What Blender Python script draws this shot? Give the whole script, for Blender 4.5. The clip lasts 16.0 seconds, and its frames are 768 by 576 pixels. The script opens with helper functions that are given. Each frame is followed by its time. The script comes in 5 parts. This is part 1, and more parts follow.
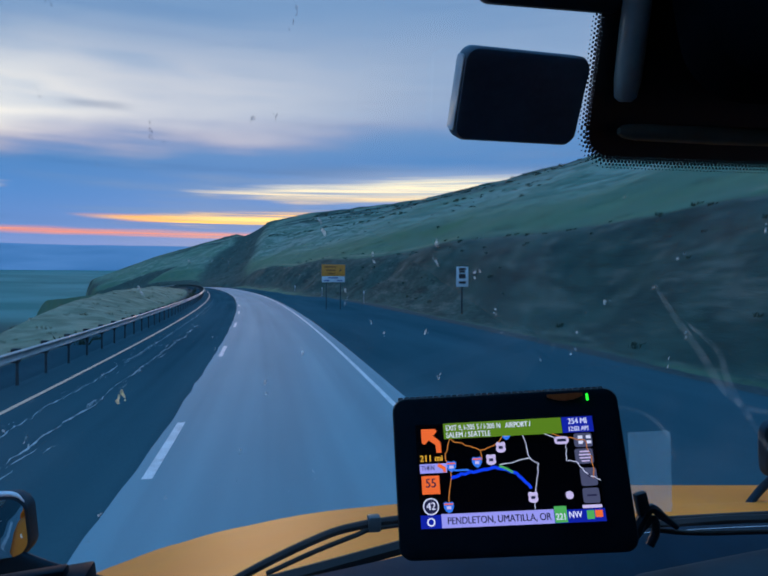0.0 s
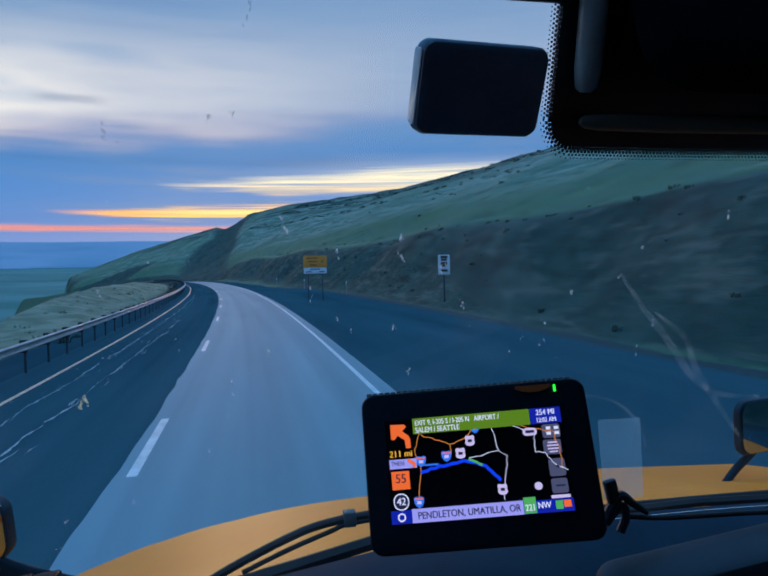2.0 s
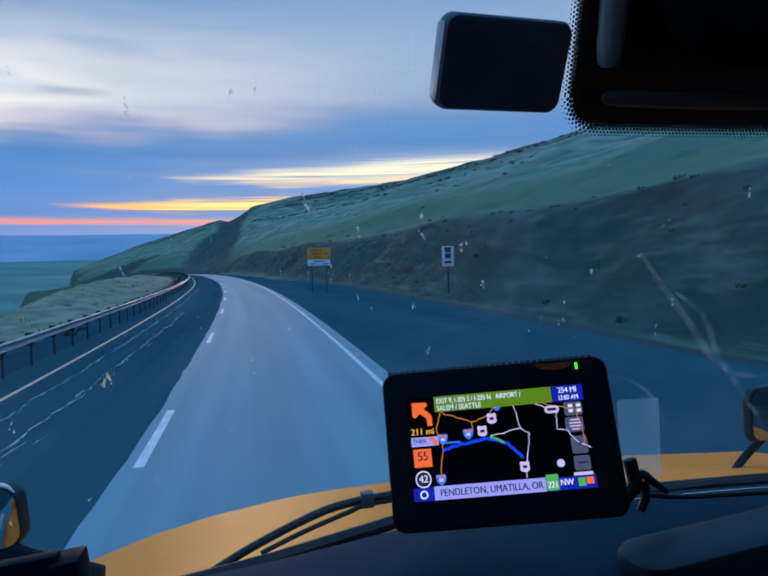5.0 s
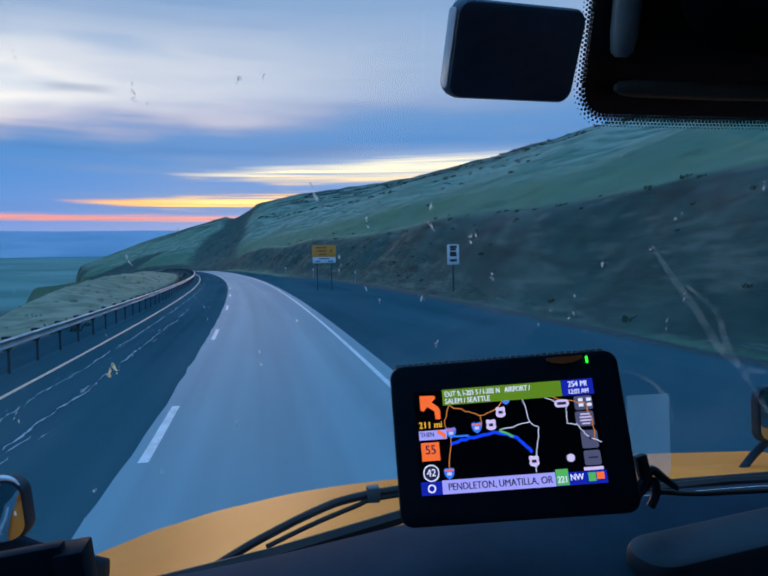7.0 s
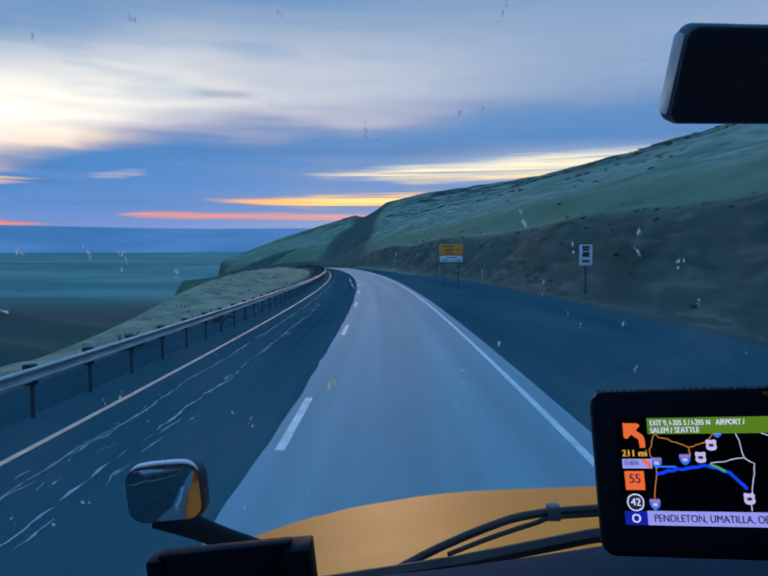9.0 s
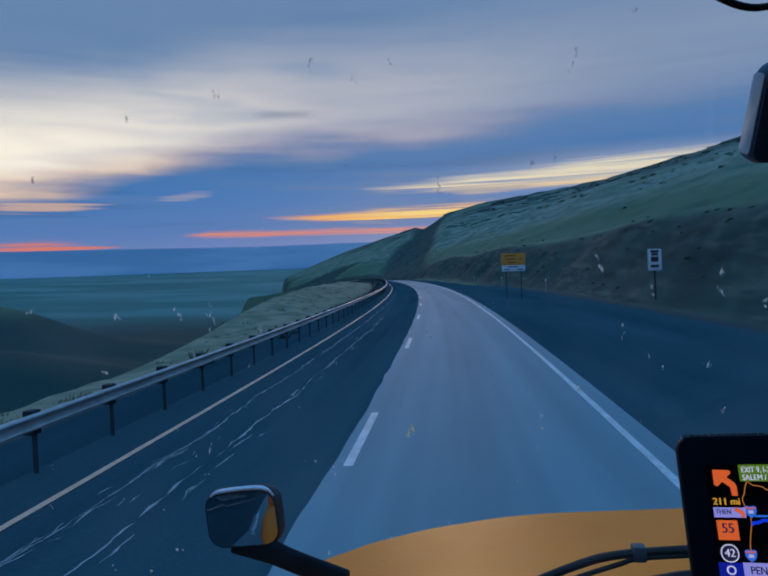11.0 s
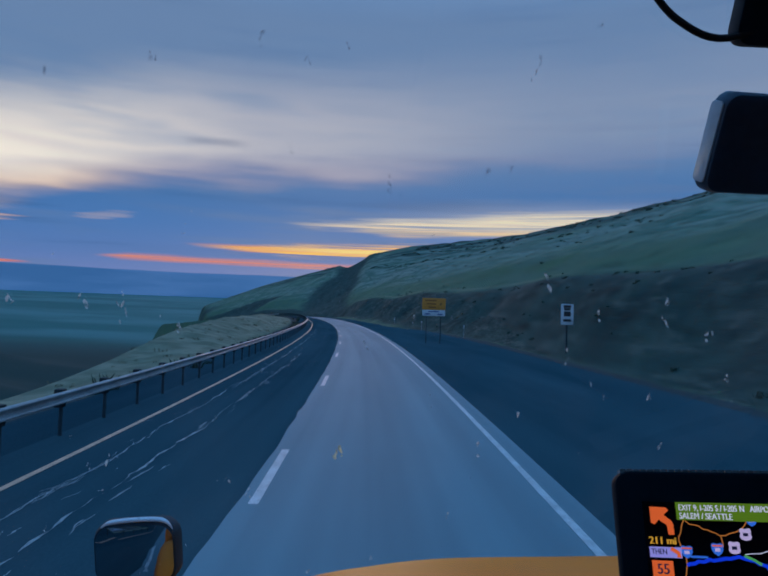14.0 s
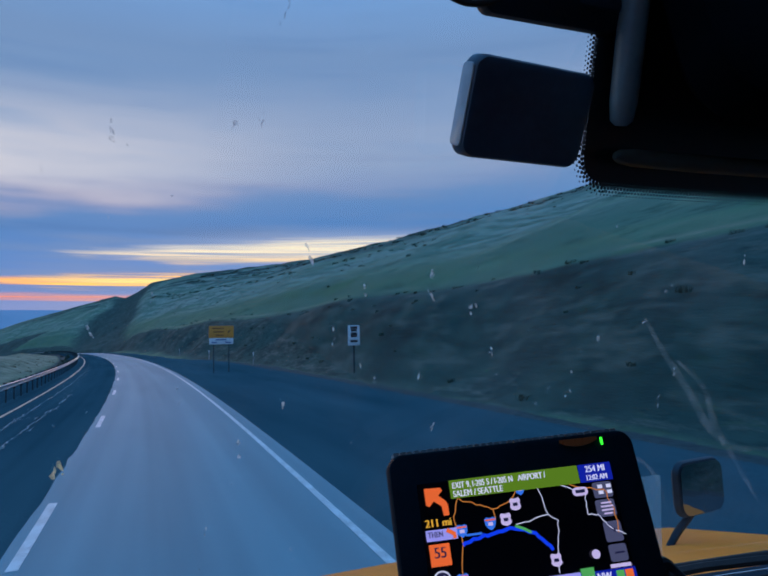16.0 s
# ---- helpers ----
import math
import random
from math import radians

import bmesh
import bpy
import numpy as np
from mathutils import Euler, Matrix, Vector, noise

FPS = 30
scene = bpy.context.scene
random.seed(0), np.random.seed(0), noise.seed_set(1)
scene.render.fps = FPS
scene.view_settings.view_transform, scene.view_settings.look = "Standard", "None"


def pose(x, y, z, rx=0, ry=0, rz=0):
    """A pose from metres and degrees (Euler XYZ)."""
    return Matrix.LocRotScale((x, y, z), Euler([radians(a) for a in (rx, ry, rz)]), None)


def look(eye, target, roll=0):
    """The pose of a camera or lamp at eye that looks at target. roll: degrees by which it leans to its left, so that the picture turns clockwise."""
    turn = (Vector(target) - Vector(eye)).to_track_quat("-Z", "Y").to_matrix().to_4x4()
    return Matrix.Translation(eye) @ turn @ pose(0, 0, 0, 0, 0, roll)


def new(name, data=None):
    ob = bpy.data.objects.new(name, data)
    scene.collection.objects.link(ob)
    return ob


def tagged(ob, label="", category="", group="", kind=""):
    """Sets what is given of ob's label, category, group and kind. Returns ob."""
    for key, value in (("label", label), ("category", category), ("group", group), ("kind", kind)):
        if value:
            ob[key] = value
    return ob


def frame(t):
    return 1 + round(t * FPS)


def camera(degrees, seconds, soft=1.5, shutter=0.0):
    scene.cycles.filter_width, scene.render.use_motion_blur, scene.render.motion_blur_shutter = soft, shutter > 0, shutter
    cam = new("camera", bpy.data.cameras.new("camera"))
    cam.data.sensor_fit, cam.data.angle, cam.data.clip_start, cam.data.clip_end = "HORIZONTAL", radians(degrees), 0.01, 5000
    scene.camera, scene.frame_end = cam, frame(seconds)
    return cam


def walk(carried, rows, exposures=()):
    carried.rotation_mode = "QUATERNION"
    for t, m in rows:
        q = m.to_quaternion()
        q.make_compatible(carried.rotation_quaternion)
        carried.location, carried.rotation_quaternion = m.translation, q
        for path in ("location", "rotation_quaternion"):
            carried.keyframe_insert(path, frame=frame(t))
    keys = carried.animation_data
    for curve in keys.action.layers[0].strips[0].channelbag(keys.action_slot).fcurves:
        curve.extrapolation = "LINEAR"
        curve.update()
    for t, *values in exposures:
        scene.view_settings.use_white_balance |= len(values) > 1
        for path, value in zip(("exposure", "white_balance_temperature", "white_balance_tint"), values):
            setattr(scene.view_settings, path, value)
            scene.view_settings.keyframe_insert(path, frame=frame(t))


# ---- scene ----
cam = camera(61.35, 16.0, soft=1.9)
PATH = [
    (0, 0.0509, -0.0151, 2.3659, -9.418, -0.796, -0.165),
    (0.5, 0.0454, -0.0098, 2.3646, -10.221, -1.461, 0.298),
    (1, 0.0497, -0.0114, 2.3679, -10.563, -1.680, 0.607),
    (1.5, 0.0536, -0.0096, 2.3642, -10.775, -1.824, 1.008),
    (2, 0.0664, -0.0145, 2.3714, -10.988, -1.723, 1.271),
    (2.5, 0.0651, -0.0150, 2.3715, -11.296, -1.431, 1.472),
    (3, 0.0638, -0.0109, 2.3642, -11.539, -1.760, 1.812),
    (3.5, 0.0764, -0.0062, 2.3567, -11.409, -2.663, 1.969),
    (4, 0.0632, -0.0162, 2.3649, -11.164, -2.369, 1.895),
    (6.5, 0.0482, 0.0006, 2.3494, -10.250, -2.592, 1.128),
    (7, 0.0495, -0.0034, 2.3536, -10.221, -2.598, 1.122),
    (7.5, 0.0471, -0.0065, 2.3592, -10.102, -1.928, 1.203),
    (8, 0.0462, -0.0073, 2.3560, -9.141, -1.842, 0.910),
    (8.5, 0.0160, -0.0103, 2.3690, -6.348, -2.248, 0.308),
    (9, -0.0197, -0.0150, 2.3764, 0.892, -2.586, 0.350),
    (9.5, -0.0342, -0.0129, 2.3739, 3.663, -2.915, 0.213),
    (12, -0.0287, -0.0276, 2.4280, 7.455, 1.075, 2.650),
    (12.5, -0.0535, -0.0175, 2.4107, 7.626, 2.017, 1.206),
    (13, -0.0476, -0.0074, 2.4073, 6.256, 1.637, 0.099),
    (13.5, -0.0565, 0.0116, 2.3858, 3.575, 1.748, -1.364),
    (14, -0.0475, 0.0184, 2.3832, -0.669, 2.003, -1.927),
    (14.5, -0.0287, 0.0610, 2.3626, -8.988, 2.506, -2.245),
    (15, -0.0167, 0.0635, 2.3568, -13.537, 2.807, -0.809),
    (15.5, -0.0101, 0.0726, 2.3541, -17.207, 3.621, 0.419),
    (16, -0.0136, 0.0766, 2.3485, -19.091, 4.376, 1.201),
]
walk(cam, [(r[0], pose(r[1], r[2], r[3], 90 + r[5], r[6], r[4])) for r in PATH],
     exposures=[(t, e, 5500, 6 if t < 10 else 11.5) for t, e in ((0.0, 0.08), (4.0, 0.16), (7.0, 0.25), (8.5, 0.15), (9.5, -0.02), (12.0, -0.52), (13.5, -0.52), (14.5, -0.30), (16.0, -0.05))])

# ---- node helpers ----


class Nodes:
    def __init__(self, tree):
        self.t = tree
        tree.nodes.clear()

    def n(self, kind):
        return self.t.nodes.new(kind)

    def attr(self, name):
        node = self.n("ShaderNodeAttribute")
        node.attribute_name = name
        return node

    def put(self, sock, v):
        if isinstance(v, bpy.types.NodeSocket):
            self.t.links.new(v, sock)
        elif v is not None:
            if sock.type == "RGBA" and isinstance(v, (tuple, list)) and len(v) == 3:
                v = (*v, 1)
            sock.default_value = v

    def m(self, op, a, b=None, c=None, clamp=False):
        node = self.n("ShaderNodeMath")
        node.operation, node.use_clamp = op, clamp
        for s, v in zip(node.inputs, (a, b, c)):
            self.put(s, v)
        return node.outputs[0]

    def mix(self, f, a, b, blend="MIX"):
        node = self.n("ShaderNodeMix")
        node.data_type, node.blend_type = "RGBA", blend
        self.put(node.inputs[0], f), self.put(node.inputs[6], a), self.put(node.inputs[7], b)
        return node.outputs[2]

    def step(self, v, lo, hi, out0=0.0, out1=1.0):
        node = self.n("ShaderNodeMapRange")
        node.interpolation_type = "SMOOTHSTEP"
        for s, x in zip(node.inputs, (v, lo, hi, out0, out1)):
            self.put(s, x)
        return node.outputs[0]

    def noise(self, vec, scale, detail=4, rough=0.55, dist=0.0):
        node = self.n("ShaderNodeTexNoise")
        self.put(node.inputs["Vector"], vec)
        for k, v in (("Scale", scale), ("Detail", detail), ("Roughness", rough), ("Distortion", dist)):
            node.inputs[k].default_value = v
        return node.outputs["Fac"]

    def vec(self, x, y, z):
        node = self.n("ShaderNodeCombineXYZ")
        for s, v in zip(node.inputs, (x, y, z)):
            self.put(s, v)
        return node.outputs[0]

    def scale(self, v, xyz):
        node = self.n("ShaderNodeVectorMath")
        node.operation = "MULTIPLY"
        self.put(node.inputs[0], v)
        node.inputs[1].default_value = xyz
        return node.outputs[0]


# ---- world: dusk sky with sunset clouds ----
SUN_AZ, SUN_EL = -3.0, 4.5
world = bpy.data.worlds.new("dusk_sky")
scene.world = world
world.use_nodes = True
w = Nodes(world.node_tree)
direction = w.n("ShaderNodeTexCoord").outputs["Generated"]
sep = w.n("ShaderNodeSeparateXYZ")
w.put(sep.inputs[0], direction)
EL = w.m("MULTIPLY", w.m("ARCSINE", sep.outputs[2]), 57.2958)
AZ = w.m("MULTIPLY", w.m("ARCTAN2", sep.outputs[0], sep.outputs[1]), 57.2958)
def field(ka, ke, z, detail=3, rough=0.5):
    """Soft noise about zero over azimuth and elevation, longer than high."""
    return w.m("SUBTRACT", w.noise(w.vec(w.m("MULTIPLY", AZ, ka), w.m("MULTIPLY", EL, ke), z), 1.0, detail, rough), 0.5)


def times(*vals):
    out = vals[0]
    for v in vals[1:]:
        out = w.m("MULTIPLY", out, v)
    return out


def bump_mask(v, mid, half, soft):
    return times(w.step(v, mid - half - soft, mid - half), w.step(v, mid + half, mid + half + soft, 1.0, 0.0))


warp = field(0.05, 0.16, 0.0, 4)
fine = field(0.07, 0.55, 3.0, 3)
wisp = field(0.06, 1.7, 6.0, 3)
thread = field(0.05, 4.5, 2.0, 2)
hair = field(0.10, 9.0, 8.0, 3, 0.6)

ramp = w.n("ShaderNodeValToRGB")
w.put(ramp.inputs[0], w.m("DIVIDE", EL, 90.0, clamp=True))
cr = ramp.color_ramp
STOPS = [(0.0, (0.12, 0.23, 0.47)), (0.030, (0.20, 0.285, 0.56)), (0.045, (0.145, 0.260, 0.53)), (0.075, (0.102, 0.245, 0.52)), (0.105, (0.090, 0.228, 0.47)), (0.17, (0.235, 0.33, 0.48)),
         (0.27, (0.225, 0.32, 0.475)), (0.5, (0.24, 0.57, 1.05)), (1.0, (0.30, 0.80, 1.45))]
while len(cr.elements) < len(STOPS):
    cr.elements.new(0.5)
for e, (p, c) in zip(cr.elements, STOPS):
    e.position, e.color = p, (*c, 1)
sky = ramp.outputs[0]
sky = w.mix(times(w.step(w.m("ADD", fine, w.m("MULTIPLY", wisp, 0.6)), -0.05, 0.25), w.step(EL, 12.0, 18.0, 0.55, 0.15)), sky, (0.185, 0.275, 0.445))
sky = w.mix(times(w.step(field(0.045, 0.8, 11.0, 4), 0.0, 0.22), w.step(EL, 3.0, 6.0), w.step(EL, 12.0, 18.0, 0.6, 0.15)), sky, (0.058, 0.165, 0.36))

# wide pale cloud: brightest low on the left, thinning to grey blue on the right; its underside dips on the left
under = w.m("ADD", w.step(AZ, -38.0, -13.0, 6.2, 10.0), w.m("MULTIPLY", w.m("MAXIMUM", w.m("ADD", AZ, 12.0), 0.0), 0.075))
rise = w.m("SUBTRACT", w.m("ADD", EL, w.m("ADD", w.m("MULTIPLY", warp, 3.4), w.m("ADD", w.m("MULTIPLY", fine, 2.6), w.m("MULTIPLY", wisp, 0.7)))), under)
body = times(w.step(rise, -0.5, 1.8), w.step(rise, 4.5, 11.5, 1.0, 0.0))
body = times(body, w.step(AZ, -16.0, 20.0, 1.0, 0.24), w.step(AZ, -95.0, -50.0, 0.1, 1.0))
body = w.m("MULTIPLY", body, w.m("ADD", 0.92, w.m("ADD", w.m("MULTIPLY", fine, 1.1), w.m("MULTIPLY", warp, 0.8))), clamp=True)
tone = w.mix(w.step(AZ, -36.0, -8.0), (1.50, 1.18, 0.84), (0.76, 0.66, 0.62))
tone = w.mix(w.step(rise, 0.2, 3.4), w.mix(w.step(AZ, -33.0, -16.0), (1.25, 0.74, 0.40), (0.50, 0.40, 0.47)), tone)
sky = w.mix(body, sky, tone)
veil = times(w.step(w.m("ADD", fine, w.m("MULTIPLY", warp, 0.8)), -0.02, 0.28), w.step(EL, 10.5, 15.0))
sky = w.mix(times(veil, w.step(EL, 14.0, 21.0, 0.45, 0.2)), sky, (0.21, 0.33, 0.50))
# a small dark wisp and two pinkish scraps
scrap = times(bump_mask(w.m("ADD", EL, w.m("MULTIPLY", wisp, 0.5)), 13.75, 0.10, 0.35), bump_mask(AZ, -14.5, 1.0, 2.4))
sky = w.mix(w.m("MULTIPLY", scrap, 0.40), sky, (0.20, 0.23, 0.33))


def patch(mid, a0, reach, half, lean):
    """A ragged oval scrap of cloud."""
    dx = w.m("DIVIDE", w.m("SUBTRACT", AZ, a0), reach)
    dy = w.m("DIVIDE", w.m("SUBTRACT", EL, w.m("ADD", mid, w.m("MULTIPLY", w.m("SUBTRACT", AZ, a0), lean))), half)
    e = w.m("SUBTRACT", 1.0, w.m("ADD", w.m("MULTIPLY", dx, dx), w.m("MULTIPLY", dy, dy)))
    return w.step(w.m("ADD", e, w.m("ADD", w.m("MULTIPLY", wisp, 2.2), w.m("MULTIPLY", thread, 2.0))), 0.0, 0.9)


sky = w.mix(w.m("MULTIPLY", patch(7.05, -22.8, 2.6, 0.40, 0.09), 0.55), sky, (0.55, 0.45, 0.48))
sky = w.mix(w.m("MULTIPLY", patch(6.0, -34.5, 5.5, 0.55, 0.05), 0.8), sky, (0.95, 0.55, 0.36))


def lens(left, top_rate, low_rate, centre, top_most, low_most, soft, fray):
    """A cloud that tapers to a point at its left end."""
    run = w.m("MAXIMUM", w.m("SUBTRACT", AZ, left), 0.0)
    y = w.m("ADD", EL, w.m("ADD", w.m("MULTIPLY", wisp, fray), w.m("ADD", w.m("MULTIPLY", thread, fray * 0.7), w.m("MULTIPLY", fine, fray))))
    hi = w.m("ADD", centre, w.m("MINIMUM", w.m("MULTIPLY", run, top_rate), top_most))
    lo = w.m("SUBTRACT", centre, w.m("MINIMUM", w.m("MULTIPLY", run, low_rate), low_most))
    inside = w.m("MINIMUM", w.m("SUBTRACT", hi, y), w.m("SUBTRACT", y, lo))
    return times(w.step(inside, -soft * 0.3, soft), w.step(AZ, left - 0.3, left + 1.5))


# glow round the bright wedge, then the wedge
halo = times(bump_mask(EL, 7.9, 0.5, 1.9), w.step(AZ, -4.0, 14.0), w.step(AZ, 30.0, 60.0, 1.0, 0.2))
sky = w.mix(w.m("MULTIPLY", halo, 0.60), sky, (0.50, 0.50, 0.58))
wedge = lens(-8.8, 0.070, 0.130, 7.65, 1.30, 1.40, 0.75, 1.6)
wedge = w.m("MULTIPLY", wedge, w.m("ADD", 0.74, w.m("ADD", w.m("MULTIPLY", thread, 2.0), w.m("ADD", w.m("MULTIPLY", wisp, 1.0), w.m("MULTIPLY", hair, 1.4)))), clamp=True)
wedge_col = w.mix(w.step(EL, 6.5, 7.9), (1.05, 0.66, 0.34), (1.25, 0.96, 0.58))
sky = w.mix(times(wedge, w.step(AZ, 24.0, 45.0, 1.0, 0.3)), sky, wedge_col)
rib = times(bump_mask(w.m("ADD", EL, w.m("MULTIPLY", wisp, 0.6)), 6.95, 0.04, 0.16), bump_mask(AZ, 3.0, 2.5, 3.0))
sky = w.mix(w.m("MULTIPLY", rib, 0.55), sky, (0.42, 0.40, 0.42))
# orange band with a yellow core, red band under it
orange = lens(-17.0, 0.085, 0.080, 5.05, 0.85, 0.66, 0.55, 1.0)
sky = w.mix(w.m("MULTIPLY", orange, w.m("ADD", 0.66, w.m("ADD", w.m("MULTIPLY", thread, 3.2), w.m("ADD", w.m("MULTIPLY", wisp, 1.2), w.m("MULTIPLY", hair, 3.0)))), clamp=True), sky, w.mix(w.step(w.m("ADD", w.m("MULTIPLY", AZ, 0.02), thread), -0.32, 0.02), (1.15, 0.36, 0.10), (1.40, 0.70, 0.14)))
core = times(bump_mask(w.m("ADD", EL, w.m("MULTIPLY", wisp, 0.5)), 5.12, 0.05, 0.20), w.step(AZ, -11.0, -3.0))
sky = w.mix(w.m("MULTIPLY", core, w.m("ADD", 0.75, w.m("MULTIPLY", thread, 2.5)), clamp=True), sky, (1.45, 0.95, 0.24))
red = lens(-24.0, 0.12, 0.12, 3.70, 0.34, 0.28, 0.30, 0.55)
sky = w.mix(times(red, w.step(AZ, -8.0, 0.0, 0.95, 0.5), w.m("ADD", 0.66, w.m("ADD", w.m("MULTIPLY", thread, 2.2), w.m("MULTIPLY", hair, 2.4)), clamp=True)), sky, w.mix(w.step(thread, -0.1, 0.2), (1.30, 0.29, 0.06), (1.20, 0.36, 0.14)))
left_red = patch(3.05, -34.0, 6.0, 0.46, 0.0)
sky = w.mix(left_red, sky, (0.98, 0.25, 0.17))
# a little of the clear evening sky's own scattering
nishita = w.n("ShaderNodeTexSky")
nishita.sky_type, nishita.sun_disc = "NISHITA", False
nishita.sun_elevation, nishita.sun_rotation = radians(SUN_EL), radians(SUN_AZ)
sky = w.mix(0.003, sky, nishita.outputs[0], "ADD")
bg = w.n("ShaderNodeBackground")
w.put(bg.inputs[0], sky)
bg.inputs[1].default_value = 1.0
w.t.links.new(bg.outputs[0], w.n("ShaderNodeOutputWorld").inputs[0])

sun = new("sun", bpy.data.lights.new("sun", "SUN"))
sun.data.energy, sun.data.angle, sun.data.color = 0.75, radians(14), (1.0, 0.55, 0.28)
sun.matrix_world = look((0, 0, 50), (-50 * math.sin(radians(SUN_AZ)), -50 * math.cos(radians(SUN_AZ)), 50 - 50 * math.tan(radians(SUN_EL))))

# ---- materials ----


def material(name, base, rough=0.6, metal=0.0, var=0.25, scale=8.0, bump=0.0, bump_scale=60.0, spec=0.5, coord="Object", second=None, coat=0.0):
    """Surface with two scales of colour variation and fine relief."""
    mat = bpy.data.materials.new(name)
    mat.use_nodes = True
    k = Nodes(mat.node_tree)
    tc = k.n("ShaderNodeTexCoord").outputs[coord]
    big, small = k.noise(tc, scale, 4), k.noise(tc, scale * 7, 6)
    f = k.m("ADD", k.m("MULTIPLY", big, 0.6), k.m("MULTIPLY", small, 0.4))
    dark = tuple(c * (1 - var) for c in base)
    light = tuple(min(1, c * (1 + var)) for c in (second or base))
    col = k.mix(k.step(f, 0.3, 0.7), dark, light)
    b = k.n("ShaderNodeBsdfPrincipled")
    k.put(b.inputs["Base Color"], col)
    k.put(b.inputs["Roughness"], k.m("ADD", rough, k.m("MULTIPLY", k.m("SUBTRACT", small, 0.5), 0.2), clamp=True))
    b.inputs["Metallic"].default_value = metal
    b.inputs["Specular IOR Level"].default_value = spec
    b.inputs["Coat Weight"].default_value = coat
    if bump:
        bn = k.n("ShaderNodeBump")
        bn.inputs["Strength"].default_value = bump
        bn.inputs["Distance"].default_value = 0.02
        k.put(bn.inputs["Height"], k.noise(tc, bump_scale, 5))
        k.put(b.inputs["Normal"], bn.outputs[0])
    k.t.links.new(b.outputs[0], k.n("ShaderNodeOutputMaterial").inputs[0])
    return mat


def glow(name, color, strength=1.0):
    mat = bpy.data.materials.new(name)
    mat.use_nodes = True
    k = Nodes(mat.node_tree)
    e = k.n("ShaderNodeEmission")
    k.put(e.inputs[0], color)
    e.inputs[1].default_value = strength
    k.t.links.new(e.outputs[0], k.n("ShaderNodeOutputMaterial").inputs[0])
    return mat


def road_material(name, dark, light, streak, rough, spec=0.5):
    """Pavement seen along its run: wheel tracks, patches and grain. The UV map holds metres across and along."""
    mat = bpy.data.materials.new(name)
    mat.use_nodes = True
    k = Nodes(mat.node_tree)
    uv = k.n("ShaderNodeTexCoord").outputs["UV"]
    tracks = k.noise(k.scale(uv, (1.3, 0.012, 1)), 1.0, 3)
    patch = k.noise(k.scale(uv, (0.35, 0.06, 1)), 1.0, 5)
    grain = k.noise(k.scale(uv, (30, 14, 1)), 1.0, 6, 0.7)
    f = k.m("ADD", k.m("MULTIPLY", tracks, streak), k.m("ADD", k.m("MULTIPLY", patch, 0.5 - streak * 0.4), k.m("MULTIPLY", grain, 0.5 - streak * 0.6)))
    b = k.n("ShaderNodeBsdfPrincipled")
    k.put(b.inputs["Base Color"], k.mix(k.step(f, 0.3, 0.7), dark, light))
    k.put(b.inputs["Roughness"], k.m("ADD", rough, k.m("MULTIPLY", k.m("SUBTRACT", grain, 0.5), 0.25)))
    bn = k.n("ShaderNodeBump")
    b.inputs["Specular IOR Level"].default_value = spec
    bn.inputs["Strength"].default_value, bn.inputs["Distance"].default_value = 0.4, 0.01
    k.put(bn.inputs["Height"], grain)
    k.put(b.inputs["Normal"], bn.outputs[0])
    k.t.links.new(b.outputs[0], k.n("ShaderNodeOutputMaterial").inputs[0])
    return mat


